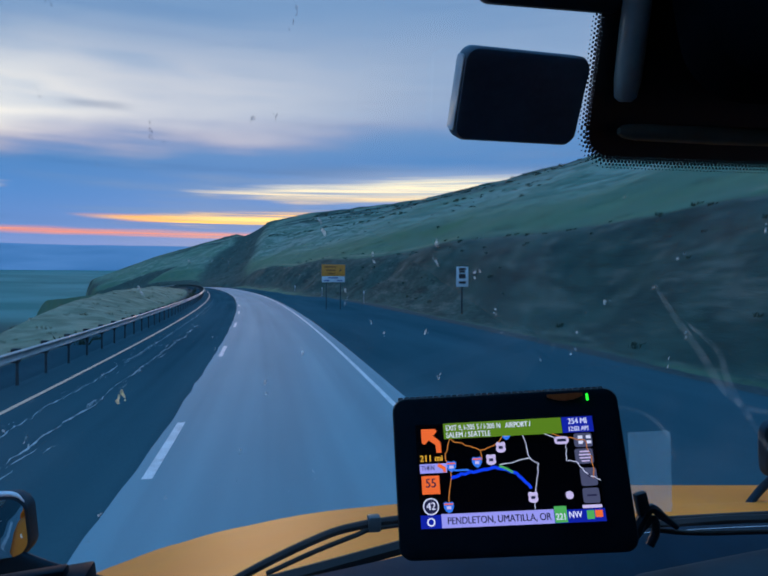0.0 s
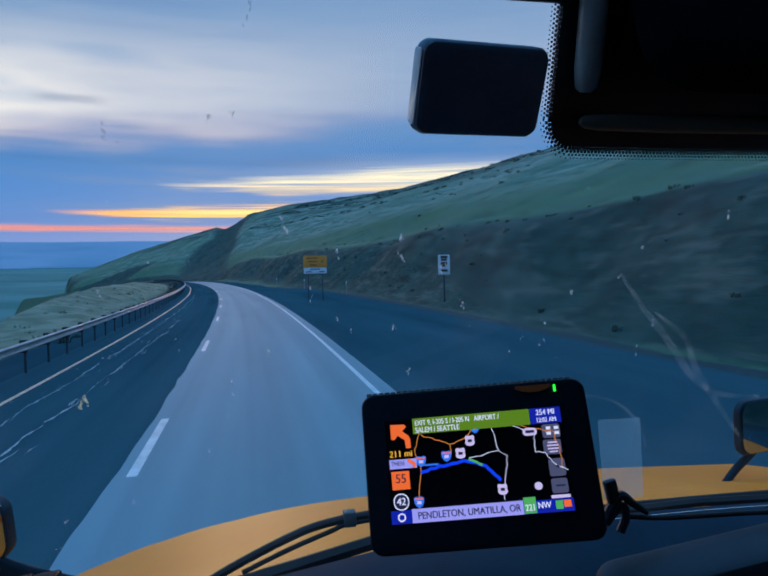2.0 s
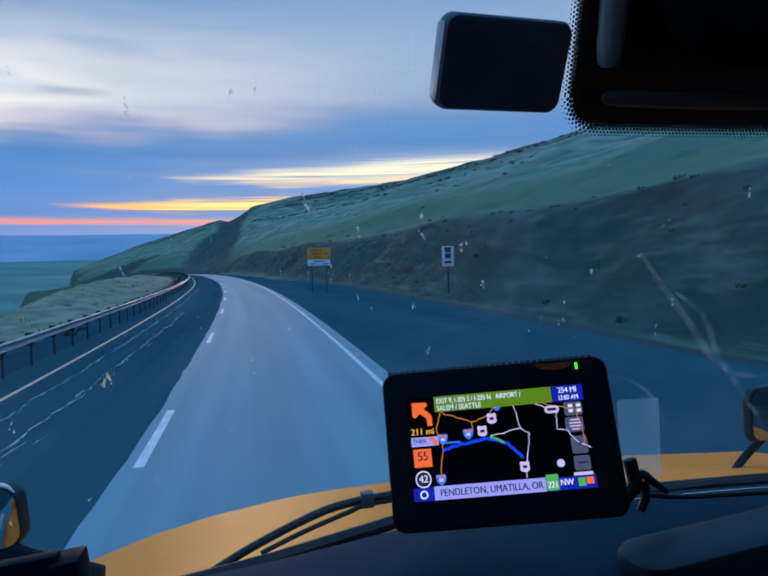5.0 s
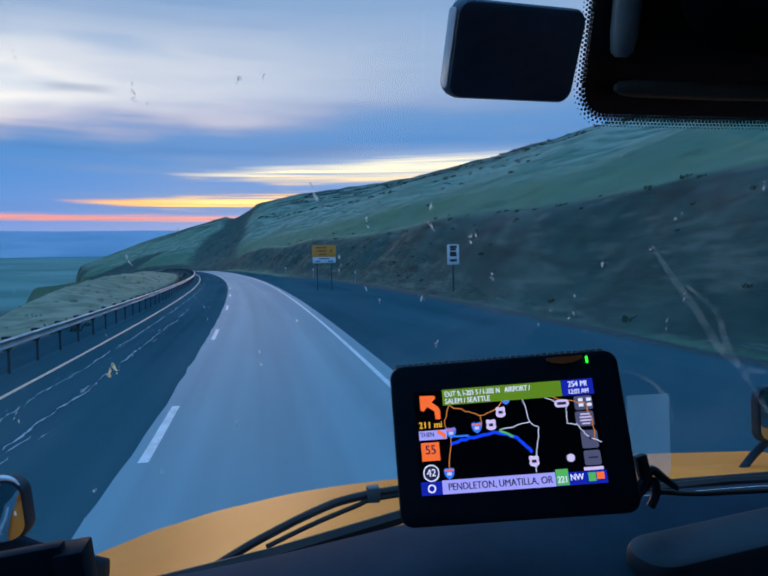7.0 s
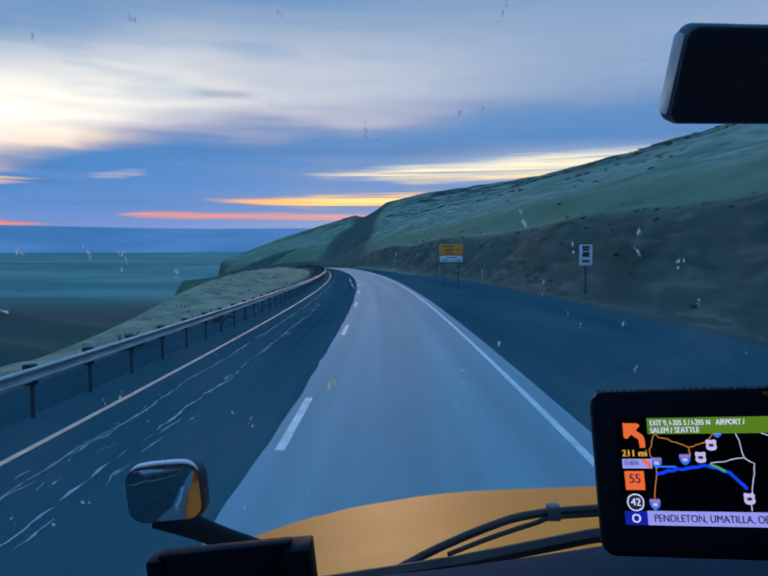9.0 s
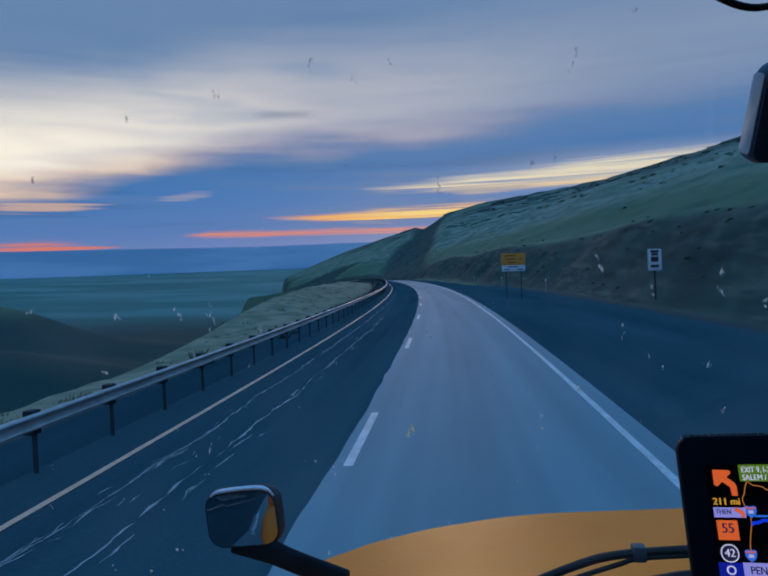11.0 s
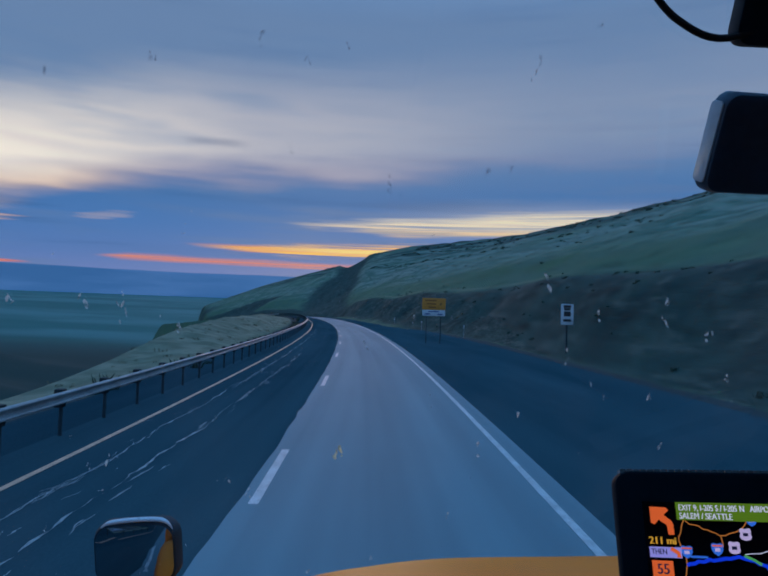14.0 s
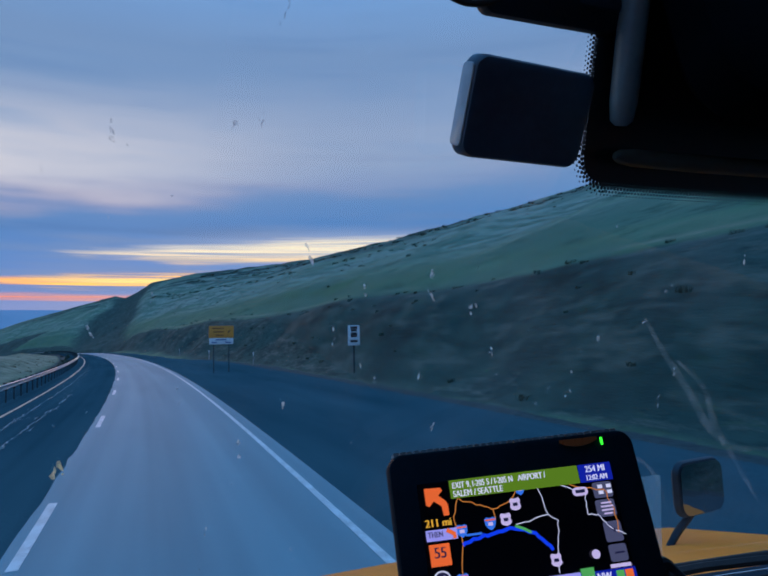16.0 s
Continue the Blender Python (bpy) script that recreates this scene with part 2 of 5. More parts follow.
def ground_material():
    """Dry grass, green grass and bare soil; the mesh's soil attribute tells where the cutting is bare and darkens the
    shaded cleft.
    """
    mat = bpy.data.materials.new("hill_ground")
    mat.use_nodes = True
    k = Nodes(mat.node_tree)
    tc = k.n("ShaderNodeTexCoord").outputs["Object"]
    n1, n2, n3 = k.noise(tc, 0.03, 4), k.noise(tc, 0.25, 6), k.noise(tc, 3.0, 6, 0.7)
    lay = k.scale(tc, (1.0, 0.28, 1.3))
    xyz = k.n("ShaderNodeSeparateXYZ")
    k.put(xyz.inputs[0], tc)
    run = k.vec(k.m("ADD", k.attr("off").outputs["Fac"], k.m("MULTIPLY", xyz.outputs[1], 0.05)), xyz.outputs[1], 0.0)
    streaky = k.noise(k.scale(run, (0.16, 0.014, 0.0)), 1.0, 5, 0.6, 0.4)
    fold = k.noise(k.scale(run, (0.34, 0.020, 0.0)), 1.0, 4, 0.55, 0.3)
    green = k.mix(k.step(n1, 0.38, 0.62), (0.068, 0.155, 0.062), (0.16, 0.235, 0.145))
    grass = k.mix(k.step(k.m("ADD", k.m("MULTIPLY", n2, 0.5), k.m("MULTIPLY", streaky, 0.5)), 0.40, 0.62), green, (0.23, 0.27, 0.19))
    grass = k.mix(k.step(n3, 0.50, 0.75, 0.0, 0.35), grass, (0.055, 0.08, 0.045))
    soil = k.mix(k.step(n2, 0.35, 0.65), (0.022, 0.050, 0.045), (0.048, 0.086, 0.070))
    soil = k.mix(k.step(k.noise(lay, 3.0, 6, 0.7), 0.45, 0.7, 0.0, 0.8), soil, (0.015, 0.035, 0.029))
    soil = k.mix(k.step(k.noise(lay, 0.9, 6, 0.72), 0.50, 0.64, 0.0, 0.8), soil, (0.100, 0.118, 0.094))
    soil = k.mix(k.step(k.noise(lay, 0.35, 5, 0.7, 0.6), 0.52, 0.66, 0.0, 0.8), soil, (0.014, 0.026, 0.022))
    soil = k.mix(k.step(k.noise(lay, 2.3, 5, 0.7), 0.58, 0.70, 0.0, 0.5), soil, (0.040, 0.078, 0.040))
    gravel = k.mix(k.step(n3, 0.3, 0.7), (0.026, 0.042, 0.046), (0.052, 0.074, 0.076))
    a, b2 = k.attr("soil"), k.attr("gravel")
    across = k.attr("off").outputs["Fac"]
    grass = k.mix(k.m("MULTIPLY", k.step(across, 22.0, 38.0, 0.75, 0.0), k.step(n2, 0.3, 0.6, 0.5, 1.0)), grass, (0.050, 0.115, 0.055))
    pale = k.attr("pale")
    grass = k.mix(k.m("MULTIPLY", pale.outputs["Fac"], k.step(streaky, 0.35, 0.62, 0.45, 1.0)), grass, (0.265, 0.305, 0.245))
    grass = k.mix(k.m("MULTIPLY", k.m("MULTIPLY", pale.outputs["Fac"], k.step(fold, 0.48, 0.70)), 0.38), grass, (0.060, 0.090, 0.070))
    mottle = k.noise(k.scale(run, (0.22, 0.07, 0.0)), 1.0, 6, 0.65, 0.5)
    grass = k.mix(k.step(mottle, 0.44, 0.60, 0.0, 0.75), grass, (0.078, 0.145, 0.100))
    clump = k.noise(k.scale(tc, (1.0, 0.45, 1.0)), 0.55, 6, 0.72)
    grass = k.mix(k.step(clump, 0.50, 0.64, 0.0, 0.55), grass, (0.034, 0.068, 0.040))
    grass = k.mix(k.step(clump, 0.34, 0.44, 0.35, 0.0), grass, (0.17, 0.19, 0.12))
    grass = k.mix(k.m("MULTIPLY", k.m("MULTIPLY", pale.outputs["Fac"], k.step(fold, 0.34, 0.46, 1.0, 0.0)), 0.15), grass, (0.26, 0.28, 0.21))
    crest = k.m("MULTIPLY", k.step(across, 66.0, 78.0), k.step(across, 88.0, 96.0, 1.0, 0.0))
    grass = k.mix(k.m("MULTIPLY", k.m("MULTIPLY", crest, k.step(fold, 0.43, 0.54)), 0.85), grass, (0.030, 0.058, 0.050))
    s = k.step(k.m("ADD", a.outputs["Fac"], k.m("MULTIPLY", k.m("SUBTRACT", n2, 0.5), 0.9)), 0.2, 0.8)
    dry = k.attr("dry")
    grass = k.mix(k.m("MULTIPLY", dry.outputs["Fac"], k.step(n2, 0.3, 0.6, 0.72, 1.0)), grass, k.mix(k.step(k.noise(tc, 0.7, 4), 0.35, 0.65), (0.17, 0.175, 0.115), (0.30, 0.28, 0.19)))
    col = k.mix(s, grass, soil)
    col = k.mix(k.step(k.m("ADD", b2.outputs["Fac"], k.m("MULTIPLY", k.m("SUBTRACT", n3, 0.5), 0.7)), 0.35, 0.65), col, gravel)
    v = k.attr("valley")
    # valley floor: haze put into the colour, dark near, paler blue-green far
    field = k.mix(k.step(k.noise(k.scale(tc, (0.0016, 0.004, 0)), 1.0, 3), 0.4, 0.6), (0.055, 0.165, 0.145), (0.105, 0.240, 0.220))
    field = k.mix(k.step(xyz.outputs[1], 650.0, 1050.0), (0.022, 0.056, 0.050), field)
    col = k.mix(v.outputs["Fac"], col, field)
    b = k.n("ShaderNodeBsdfPrincipled")
    k.put(b.inputs["Base Color"], col)
    b.inputs["Roughness"].default_value, b.inputs["Specular IOR Level"].default_value = 0.95, 0.15
    bn = k.n("ShaderNodeBump")
    bn.inputs["Strength"].default_value, bn.inputs["Distance"].default_value = 0.5, 0.12
    k.put(bn.inputs["Height"], k.m("ADD", k.noise(lay, 2.2, 6, 0.7), n2))
    k.put(b.inputs["Normal"], bn.outputs[0])
    k.t.links.new(b.outputs[0], k.n("ShaderNodeOutputMaterial").inputs[0])
    return mat


def glass_material():
    """Laminated windscreen: clear, with a thin film of dust and a mirror reflection that grows at grazing angles."""
    mat = bpy.data.materials.new("windscreen_glass")
    mat.use_nodes = True
    k = Nodes(mat.node_tree)
    tc = k.n("ShaderNodeTexCoord").outputs["Object"]
    clear, gloss, dust = k.n("ShaderNodeBsdfTransparent"), k.n("ShaderNodeBsdfGlossy"), k.n("ShaderNodeBsdfTranslucent")
    clear.inputs[0].default_value = (0.93, 0.97, 0.98, 1)
    gloss.inputs[0].default_value, gloss.inputs["Roughness"].default_value = (1, 1, 1, 1), 0.02
    dust.inputs[0].default_value = (0.75, 0.78, 0.78, 1)
    fres = k.n("ShaderNodeFresnel")
    fres.inputs[0].default_value = 1.45
    s1, s2 = k.n("ShaderNodeMixShader"), k.n("ShaderNodeMixShader")
    film = k.m("MULTIPLY", k.step(k.noise(tc, 9.0, 6), 0.45, 0.8), 0.035)
    k.put(s1.inputs[0], film)
    k.t.links.new(clear.outputs[0], s1.inputs[1]), k.t.links.new(dust.outputs[0], s1.inputs[2])
    k.put(s2.inputs[0], fres.outputs[0])
    k.t.links.new(s1.outputs[0], s2.inputs[1]), k.t.links.new(gloss.outputs[0], s2.inputs[2])
    k.t.links.new(s2.outputs[0], k.n("ShaderNodeOutputMaterial").inputs[0])
    return mat


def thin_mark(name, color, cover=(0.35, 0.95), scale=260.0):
    """A thin film on glass, which lets light through: dried marks, and one painted reflection."""
    mat = bpy.data.materials.new(name)
    mat.use_nodes = True
    k = Nodes(mat.node_tree)
    tc = k.n("ShaderNodeTexCoord").outputs["Object"]
    tl, df, tr = k.n("ShaderNodeBsdfTranslucent"), k.n("ShaderNodeBsdfDiffuse"), k.n("ShaderNodeBsdfTransparent")
    k.put(tl.inputs[0], color), k.put(df.inputs[0], color)
    add, mx = k.n("ShaderNodeMixShader"), k.n("ShaderNodeMixShader")
    add.inputs[0].default_value = 0.25
    k.t.links.new(tl.outputs[0], add.inputs[1]), k.t.links.new(df.outputs[0], add.inputs[2])
    k.put(mx.inputs[0], k.step(k.noise(tc, scale, 5), 0.35, 0.65, *cover))
    k.t.links.new(tr.outputs[0], mx.inputs[1]), k.t.links.new(add.outputs[0], mx.inputs[2])
    k.t.links.new(mx.outputs[0], k.n("ShaderNodeOutputMaterial").inputs[0])
    return mat


M_GROUND = ground_material()
M_CONCRETE = road_material("concrete_lane", (0.118, 0.190, 0.222), (0.220, 0.335, 0.375), 0.45, 0.75, 0.3)
M_ASPHALT = road_material("dark_asphalt", (0.028, 0.058, 0.074), (0.066, 0.112, 0.128), 0.3, 0.9, 0.0)
M_SHOULDER = road_material("shoulder_asphalt", (0.030, 0.064, 0.080), (0.064, 0.112, 0.130), 0.1, 0.9, 0.0)
M_VERGE = road_material("dark_verge_gravel", (0.022, 0.046, 0.060), (0.046, 0.084, 0.102), 0.1, 0.95, 0.0)
M_WHITE = material("worn_white_paint", (0.55, 0.58, 0.59), 0.6, var=0.30, scale=3, bump=0.1)
M_YELLOW = material("worn_yellow_paint", (0.80, 0.44, 0.28), 0.6, var=0.2, scale=3, bump=0.1)
M_CHALK = material("sealant_streak", (0.30, 0.34, 0.35), 0.7, var=0.3, scale=5)
M_STEEL = material("galvanized_steel", (0.30, 0.34, 0.36), 0.5, 0.15, var=0.3, scale=2)
M_BLOCK = material("dark_blockout_wood", (0.022, 0.030, 0.034), 0.9, var=0.3, scale=6, bump=0.3)
M_POST = material("weathered_wood_post", (0.034, 0.056, 0.068), 0.9, var=0.25, scale=6, bump=0.3)
M_SHRUB = material("sagebrush", (0.055, 0.085, 0.062), 0.95, var=0.4, scale=1.5, spec=0.1)
M_TUFT = material("dry_grass", (0.22, 0.21, 0.14), 0.95, var=0.35, scale=1.5, spec=0.1)
M_HOOD = material("yellow_truck_paint", (1.0, 0.245, 0.014), 0.5, 0.0, var=0.06, scale=1.5, spec=0.14, second=(1.0, 0.265, 0.020))
M_BLACK = material("black_plastic", (0.010, 0.025, 0.040), 0.5, spec=0.3, var=0.25, scale=20, bump=0.05, bump_scale=400)
M_DASH = material("dark_grey_dash_vinyl", (0.018, 0.041, 0.066), 0.75, spec=0.12, var=0.15, scale=12, bump=0.12, bump_scale=500)
M_RUBBER = material("black_rubber", (0.012, 0.012, 0.013), 0.7, var=0.2, scale=30)
M_HEAD = material("dark_headliner", (0.02, 0.02, 0.022), 0.9, var=0.2, scale=30, bump=0.1, bump_scale=300)
M_TRIM = material("grey_trim", (0.17, 0.20, 0.21), 0.4, var=0.1, scale=20)
M_SIDE = material("sky_lit_side", (0.58, 0.66, 0.70), 0.15, var=0.1, scale=20)
M_CHROME = material("chrome_mirror_rim", (0.62, 0.66, 0.70), 0.22, 0.9, var=0.1, scale=10)
M_MIRROR = material("mirror_glass", (0.38, 0.41, 0.44), 0.02, 1.0, var=0.02, scale=10)
M_FRIT = material("black_ceramic_frit", (0.010, 0.014, 0.019), 0.35, var=0.1, scale=30)
M_FELT = material("black_felt", (0.003, 0.006, 0.009), 0.95, var=0.2, scale=30, spec=0.02)
M_SPLAT = thin_mark("dried_insect_marks", (0.85, 0.88, 0.85), (0.15, 0.80))
M_SPLAT_Y = thin_mark("yellow_insect_mark", (0.95, 0.85, 0.50))
M_SPLAT_D = thin_mark("dark_specks", (0.20, 0.22, 0.26), (0.05, 0.45))
M_SIGN_O = material("orange_sign_sheeting", (0.70, 0.27, 0.03), 0.5, var=0.06, scale=3)
M_SIGN_W = material("white_sign_sheeting", (0.66, 0.68, 0.70), 0.5, var=0.06, scale=3)
M_SIGN_B = material("black_sign_legend", (0.03, 0.03, 0.035), 0.5, var=0.1, scale=3)
M_GLASS = glass_material()

# ---- mesh helpers ----


def mesh_ob(name, verts, faces, mats, parent=None, smooth=True, uvs=None):
    me = bpy.data.meshes.new(name)
    me.from_pydata([tuple(v) for v in verts], [], [tuple(f) for f in faces])
    for m in mats if isinstance(mats, (list, tuple)) else [mats]:
        me.materials.append(m)
    me.polygons.foreach_set("use_smooth", [smooth] * len(me.polygons))
    if uvs is not None:
        lay = me.uv_layers.new(name="run")
        idx = np.empty(len(me.loops), dtype=np.int32)
        me.loops.foreach_get("vertex_index", idx)
        lay.data.foreach_set("uv", np.asarray(uvs, dtype=np.float32)[idx].ravel())
    me.update()
    ob = new(name, me)
    ob.parent = parent
    return ob


def part(name, bm, mat, parent, label="", smooth=True):
    me = bpy.data.meshes.new(name)
    bmesh.ops.recalc_face_normals(bm, faces=bm.faces)
    bm.to_mesh(me)
    bm.free()
    me.materials.append(mat)
    me.polygons.foreach_set("use_smooth", [smooth] * len(me.polygons))
    if smooth:
        me.set_sharp_from_angle(angle=radians(40))
    ob = new(name, me)
    ob.parent = parent
    if label:
        tagged(ob, label)
    return ob


def thing(name, label, category, group="", kind="", at=(0, 0, 0)):
    ob = new(name)
    ob.location = at
    return tagged(ob, label, category, group, kind)


def box(lo, hi, bevel=0.004, seg=2, m=None):
    bm = bmesh.new()
    c, s = [(a + b) / 2 for a, b in zip(lo, hi)], [b - a for a, b in zip(lo, hi)]
    bmesh.ops.create_cube(bm, size=1, matrix=Matrix.Translation(c) @ Matrix.Diagonal((*s, 1)))
    if bevel:
        bmesh.ops.bevel(bm, geom=bm.edges[:], offset=bevel, segments=seg, profile=0.5, affect="EDGES")
    if m:
        bm.transform(m)
    return bm


def rounded_plate(w0, h0, depth, radius, edge=0.002, m=None, n=6):
    """Rounded rectangle, centred, in the xy plane, from z = 0 down to -depth."""
    bm = bmesh.new()
    pts = []
    for cx, cy, a0 in ((1, 1, 0), (-1, 1, 90), (-1, -1, 180), (1, -1, 270)):
        for i in range(n + 1):
            a = radians(a0 + 90 * i / n)
            pts.append((cx * (w0 / 2 - radius) + radius * math.cos(a), cy * (h0 / 2 - radius) + radius * math.sin(a)))
    def ring(inset, z):
        sx, sy = (w0 - 2 * inset) / w0, (h0 - 2 * inset) / h0
        return [bm.verts.new((x * sx, y * sy, z)) for x, y in pts]
    rings = [ring(edge, 0), ring(0.3 * edge, -0.3 * edge), ring(0, -edge), ring(0, -depth + edge), ring(edge, -depth)]
    for a, b in zip(rings, rings[1:]):
        for i in range(len(pts)):
            j = (i + 1) % len(pts)
            bm.faces.new((a[i], b[i], b[j], a[j]))
    bm.faces.new(rings[0])
    bm.faces.new(rings[-1][::-1])
    if m:
        bm.transform(m)
    return bm


def tube(points, radius, sides=8, bm=None):
    bm = bm or bmesh.new()
    pts = [Vector(p) for p in points]
    rings = []
    for i, p in enumerate(pts):
        d = (pts[min(i + 1, len(pts) - 1)] - pts[max(i - 1, 0)]).normalized()
        a = d.cross(Vector((0, 0.3, 1))).normalized()
        b = d.cross(a)
        r = radius[i] if isinstance(radius, (list, tuple)) else radius
        rings.append([bm.verts.new(p + r * (math.cos(t) * a + math.sin(t) * b)) for t in (2 * math.pi * k / sides for k in range(sides))])
    for r0, r1 in zip(rings, rings[1:]):
        for i in range(sides):
            j = (i + 1) % sides
            bm.faces.new((r0[i], r0[j], r1[j], r1[i]))
    bm.faces.new(rings[0][::-1]), bm.faces.new(rings[-1])
    return bm


def smooth_path(points, n=8):
    """Catmull-Rom through the points."""
    p = [Vector(q) for q in points]
    p = [2 * p[0] - p[1]] + p + [2 * p[-1] - p[-2]]
    out = []
    for i in range(1, len(p) - 2):
        for k in range(n):
            t = k / n
            a, b, c, d = p[i - 1:i + 3]
            out.append(0.5 * (2 * b + (c - a) * t + (2 * a - 5 * b + 4 * c - d) * t * t + (3 * b - a - 3 * c + d) * t ** 3))
    return out + [p[-2]]


# ---- the road's line: a steady left-hand bend, slightly crested ahead ----
RADIUS = 946.0


def bend(y):
    if abs(y) < 450:
        return RADIUS - math.sqrt(RADIUS * RADIUS - y * y)
    e = RADIUS - math.sqrt(RADIUS * RADIUS - 450.0 ** 2)
    return e + (abs(y) - 450) * 450 / math.sqrt(RADIUS * RADIUS - 450.0 ** 2)


def grade(y):
    d = max(0.0, min(y, 480.0) - 150.0)
    return -1.07e-4 * d * d - max(0.0, min(y, 900.0) - 480.0) * 0.05


def at(off, y, z=0.0):
    return (off - bend(y), y, z + grade(y))


def sstep(v, a, b):
    t = min(1.0, max(0.0, (v - a) / (b - a)))
    return t * t * (3 - 2 * t)


def lerp_table(v, table):
    for (a, fa), (b, fb) in zip(table, table[1:]):
        if v <= b:
            return fa + (fb - fa) * max(0.0, min(1.0, (v - a) / (b - a)))
    return table[-1][1]


RIDGE = [(-500, 33), (120, 33), (250, 34), (365, 39), (425, 38), (445, 34), (470, 32), (600, 22), (700, 11), (760, 4), (820, -4), (900, -30)]


def valley_floor(x, y, r):
    return lerp_table(r, [(0, -62), (500, -60), (1000, -52), (2500, 14), (4600, 54)])


def terrain(off, y):
    x, z, a, b, c = near_terrain(off, y)
    f = max(sstep(y, 790, 930), sstep(y, 540, 660) * (1 - sstep(off, 5, 45)))
    if y > 430 and off > -5:
        f = max(f, sstep(-x / y + 0.006 * noise.noise((y * 0.02, 7.0, 0)), 0.262, 0.285))
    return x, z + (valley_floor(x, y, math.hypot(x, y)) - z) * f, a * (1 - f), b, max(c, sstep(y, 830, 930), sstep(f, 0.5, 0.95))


def cut_line(y, x):
    """Where the cutting's foot and its upper edge run beside the road."""
    nz = lambda s, k=0.0: noise.noise((x * s, y * s, k))
    toe = 11.0 + 0.8 * nz(0.05, 5) - 2.5 * sstep(y, 60, 110)
    gully = sstep(y, 405, 440) * (1 - sstep(y, 470, 520))
    return toe, toe + 7.0 + 1.2 * nz(0.06, 2) + 30 * gully, gully


def near_terrain(off, y):
    """Height, bare soil, gravel and valley floor at a place beside the road."""
    x = off - bend(y)
    g = grade(y)
    nz = lambda s, k=0.0: noise.noise((x * s, y * s, k))
    if off >= -5.3:
        toe, top, gully = cut_line(y, x)
        high = (5.2 + 1.6 * nz(0.025, 9)) * (1.28 - 0.28 * sstep(y, 35, 95)) + 14 * gully
        ridge = lerp_table(y, RIDGE) - g
        if off < toe:
            z = -0.06 + 0.1 * nz(0.4) * sstep(off, 9.8, toe)
        elif off < top:
            u = (off - toe) / (top - toe)
            z = high * (0.35 * u + 0.65 * sstep(u, 0, 1)) + (1.0 * nz(0.10, 1) + 0.16 * nz(0.6, 3) + 0.10 * nz(1.6, 1)) * math.sin(math.pi * u)
        else:
            u = min(1.0, (off - top) / (90 - top))
            z = high + (ridge - high) * (u ** 0.95) + (1.5 * nz(0.03, 3) + 0.5 * nz(0.12, 4) + 0.25 * nz(0.4, 6)) * math.sin(math.pi * min(u, 0.98)) + 0.5 * nz(0.09, 3) * sstep(u, 0.7, 1)
            if off > 90:
                z = ridge - 0.10 * min(off - 90, 250) + 1.5 * nz(0.02, 3) * sstep(off, 90, 120)
        low = 1 - sstep(off, 10, 90)
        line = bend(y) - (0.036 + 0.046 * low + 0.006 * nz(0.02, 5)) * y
        # cleft: bare dark soil, whose colour also carries the shade in it
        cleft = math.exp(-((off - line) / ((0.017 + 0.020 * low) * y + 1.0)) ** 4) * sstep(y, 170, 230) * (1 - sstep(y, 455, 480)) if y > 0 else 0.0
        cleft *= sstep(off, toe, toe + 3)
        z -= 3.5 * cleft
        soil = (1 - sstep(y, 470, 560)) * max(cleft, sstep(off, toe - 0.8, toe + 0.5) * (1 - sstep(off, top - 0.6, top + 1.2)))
        gravel = sstep(off, 9.0, 9.9) * (1 - sstep(off, toe - 0.8, toe + 0.4)) * (1 - sstep(y, 250, 400))
        if off < 9.9:
            z = -0.08
        soil = max(soil, 0.8 * (1 - sstep(off, 30, 60)) * sstep(y, 500, 600))
        if off > 9.9 and off < toe:
            z = -0.02 + 0.05 * nz(0.4)
        return x, z + g, soil, gravel, 0.0
    edge = -1.15 + 2.3 * sstep(y, 18, 62) - 1.2 * sstep(y, 95, 180) + 0.35 * nz(0.06, 7)
    if off > -7.2:
        z = -0.08 - 0.04 * (-5.3 - off)
    elif off > -13:
        u = (-7.2 - off) / 5.8
        z = -0.28 + (edge + 0.28) * sstep(u, 0, 1) + 0.16 * nz(0.5, 1)
    else:
        d = -13 - off
        fall = edge - 0.55 * d - 0.25 * max(0.0, min(d, 30) - 8) + 1.2 * nz(0.04, 8) * sstep(d, 0, 20)
        r = math.hypot(x, y)
        floor = valley_floor(x, y, r) - g
        floor += 54 * math.exp(-((x + 470) / 150) ** 2 - ((y - 500) / 130) ** 2) + 22 * math.exp(-((x + 260) / 80) ** 2 - ((y - 330) / 80) ** 2)
        floor += (6 * nz(0.006, 2) + 2 * nz(0.02, 4)) * (1 - sstep(r, 900, 1800))
        h = max(16.0 - abs(fall - floor), 0.0) / 16.0
        z = max(fall, floor) + h * h * 4.0
        z += (floor - z) * sstep(y, 330, 520)
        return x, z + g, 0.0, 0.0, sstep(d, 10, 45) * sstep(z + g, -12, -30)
    return x, z + g, max(0.80 * sstep(y, 130, 190) * (1 - sstep(y, 300, 420)), 1 - sstep(-off, 7.6, 8.6)), 1 - sstep(-off, 7.6, 8.4), 0.0


def axis(*spans):
    out = []
    for a, b, step in spans:
        out += list(np.arange(a, b, step))
    return out


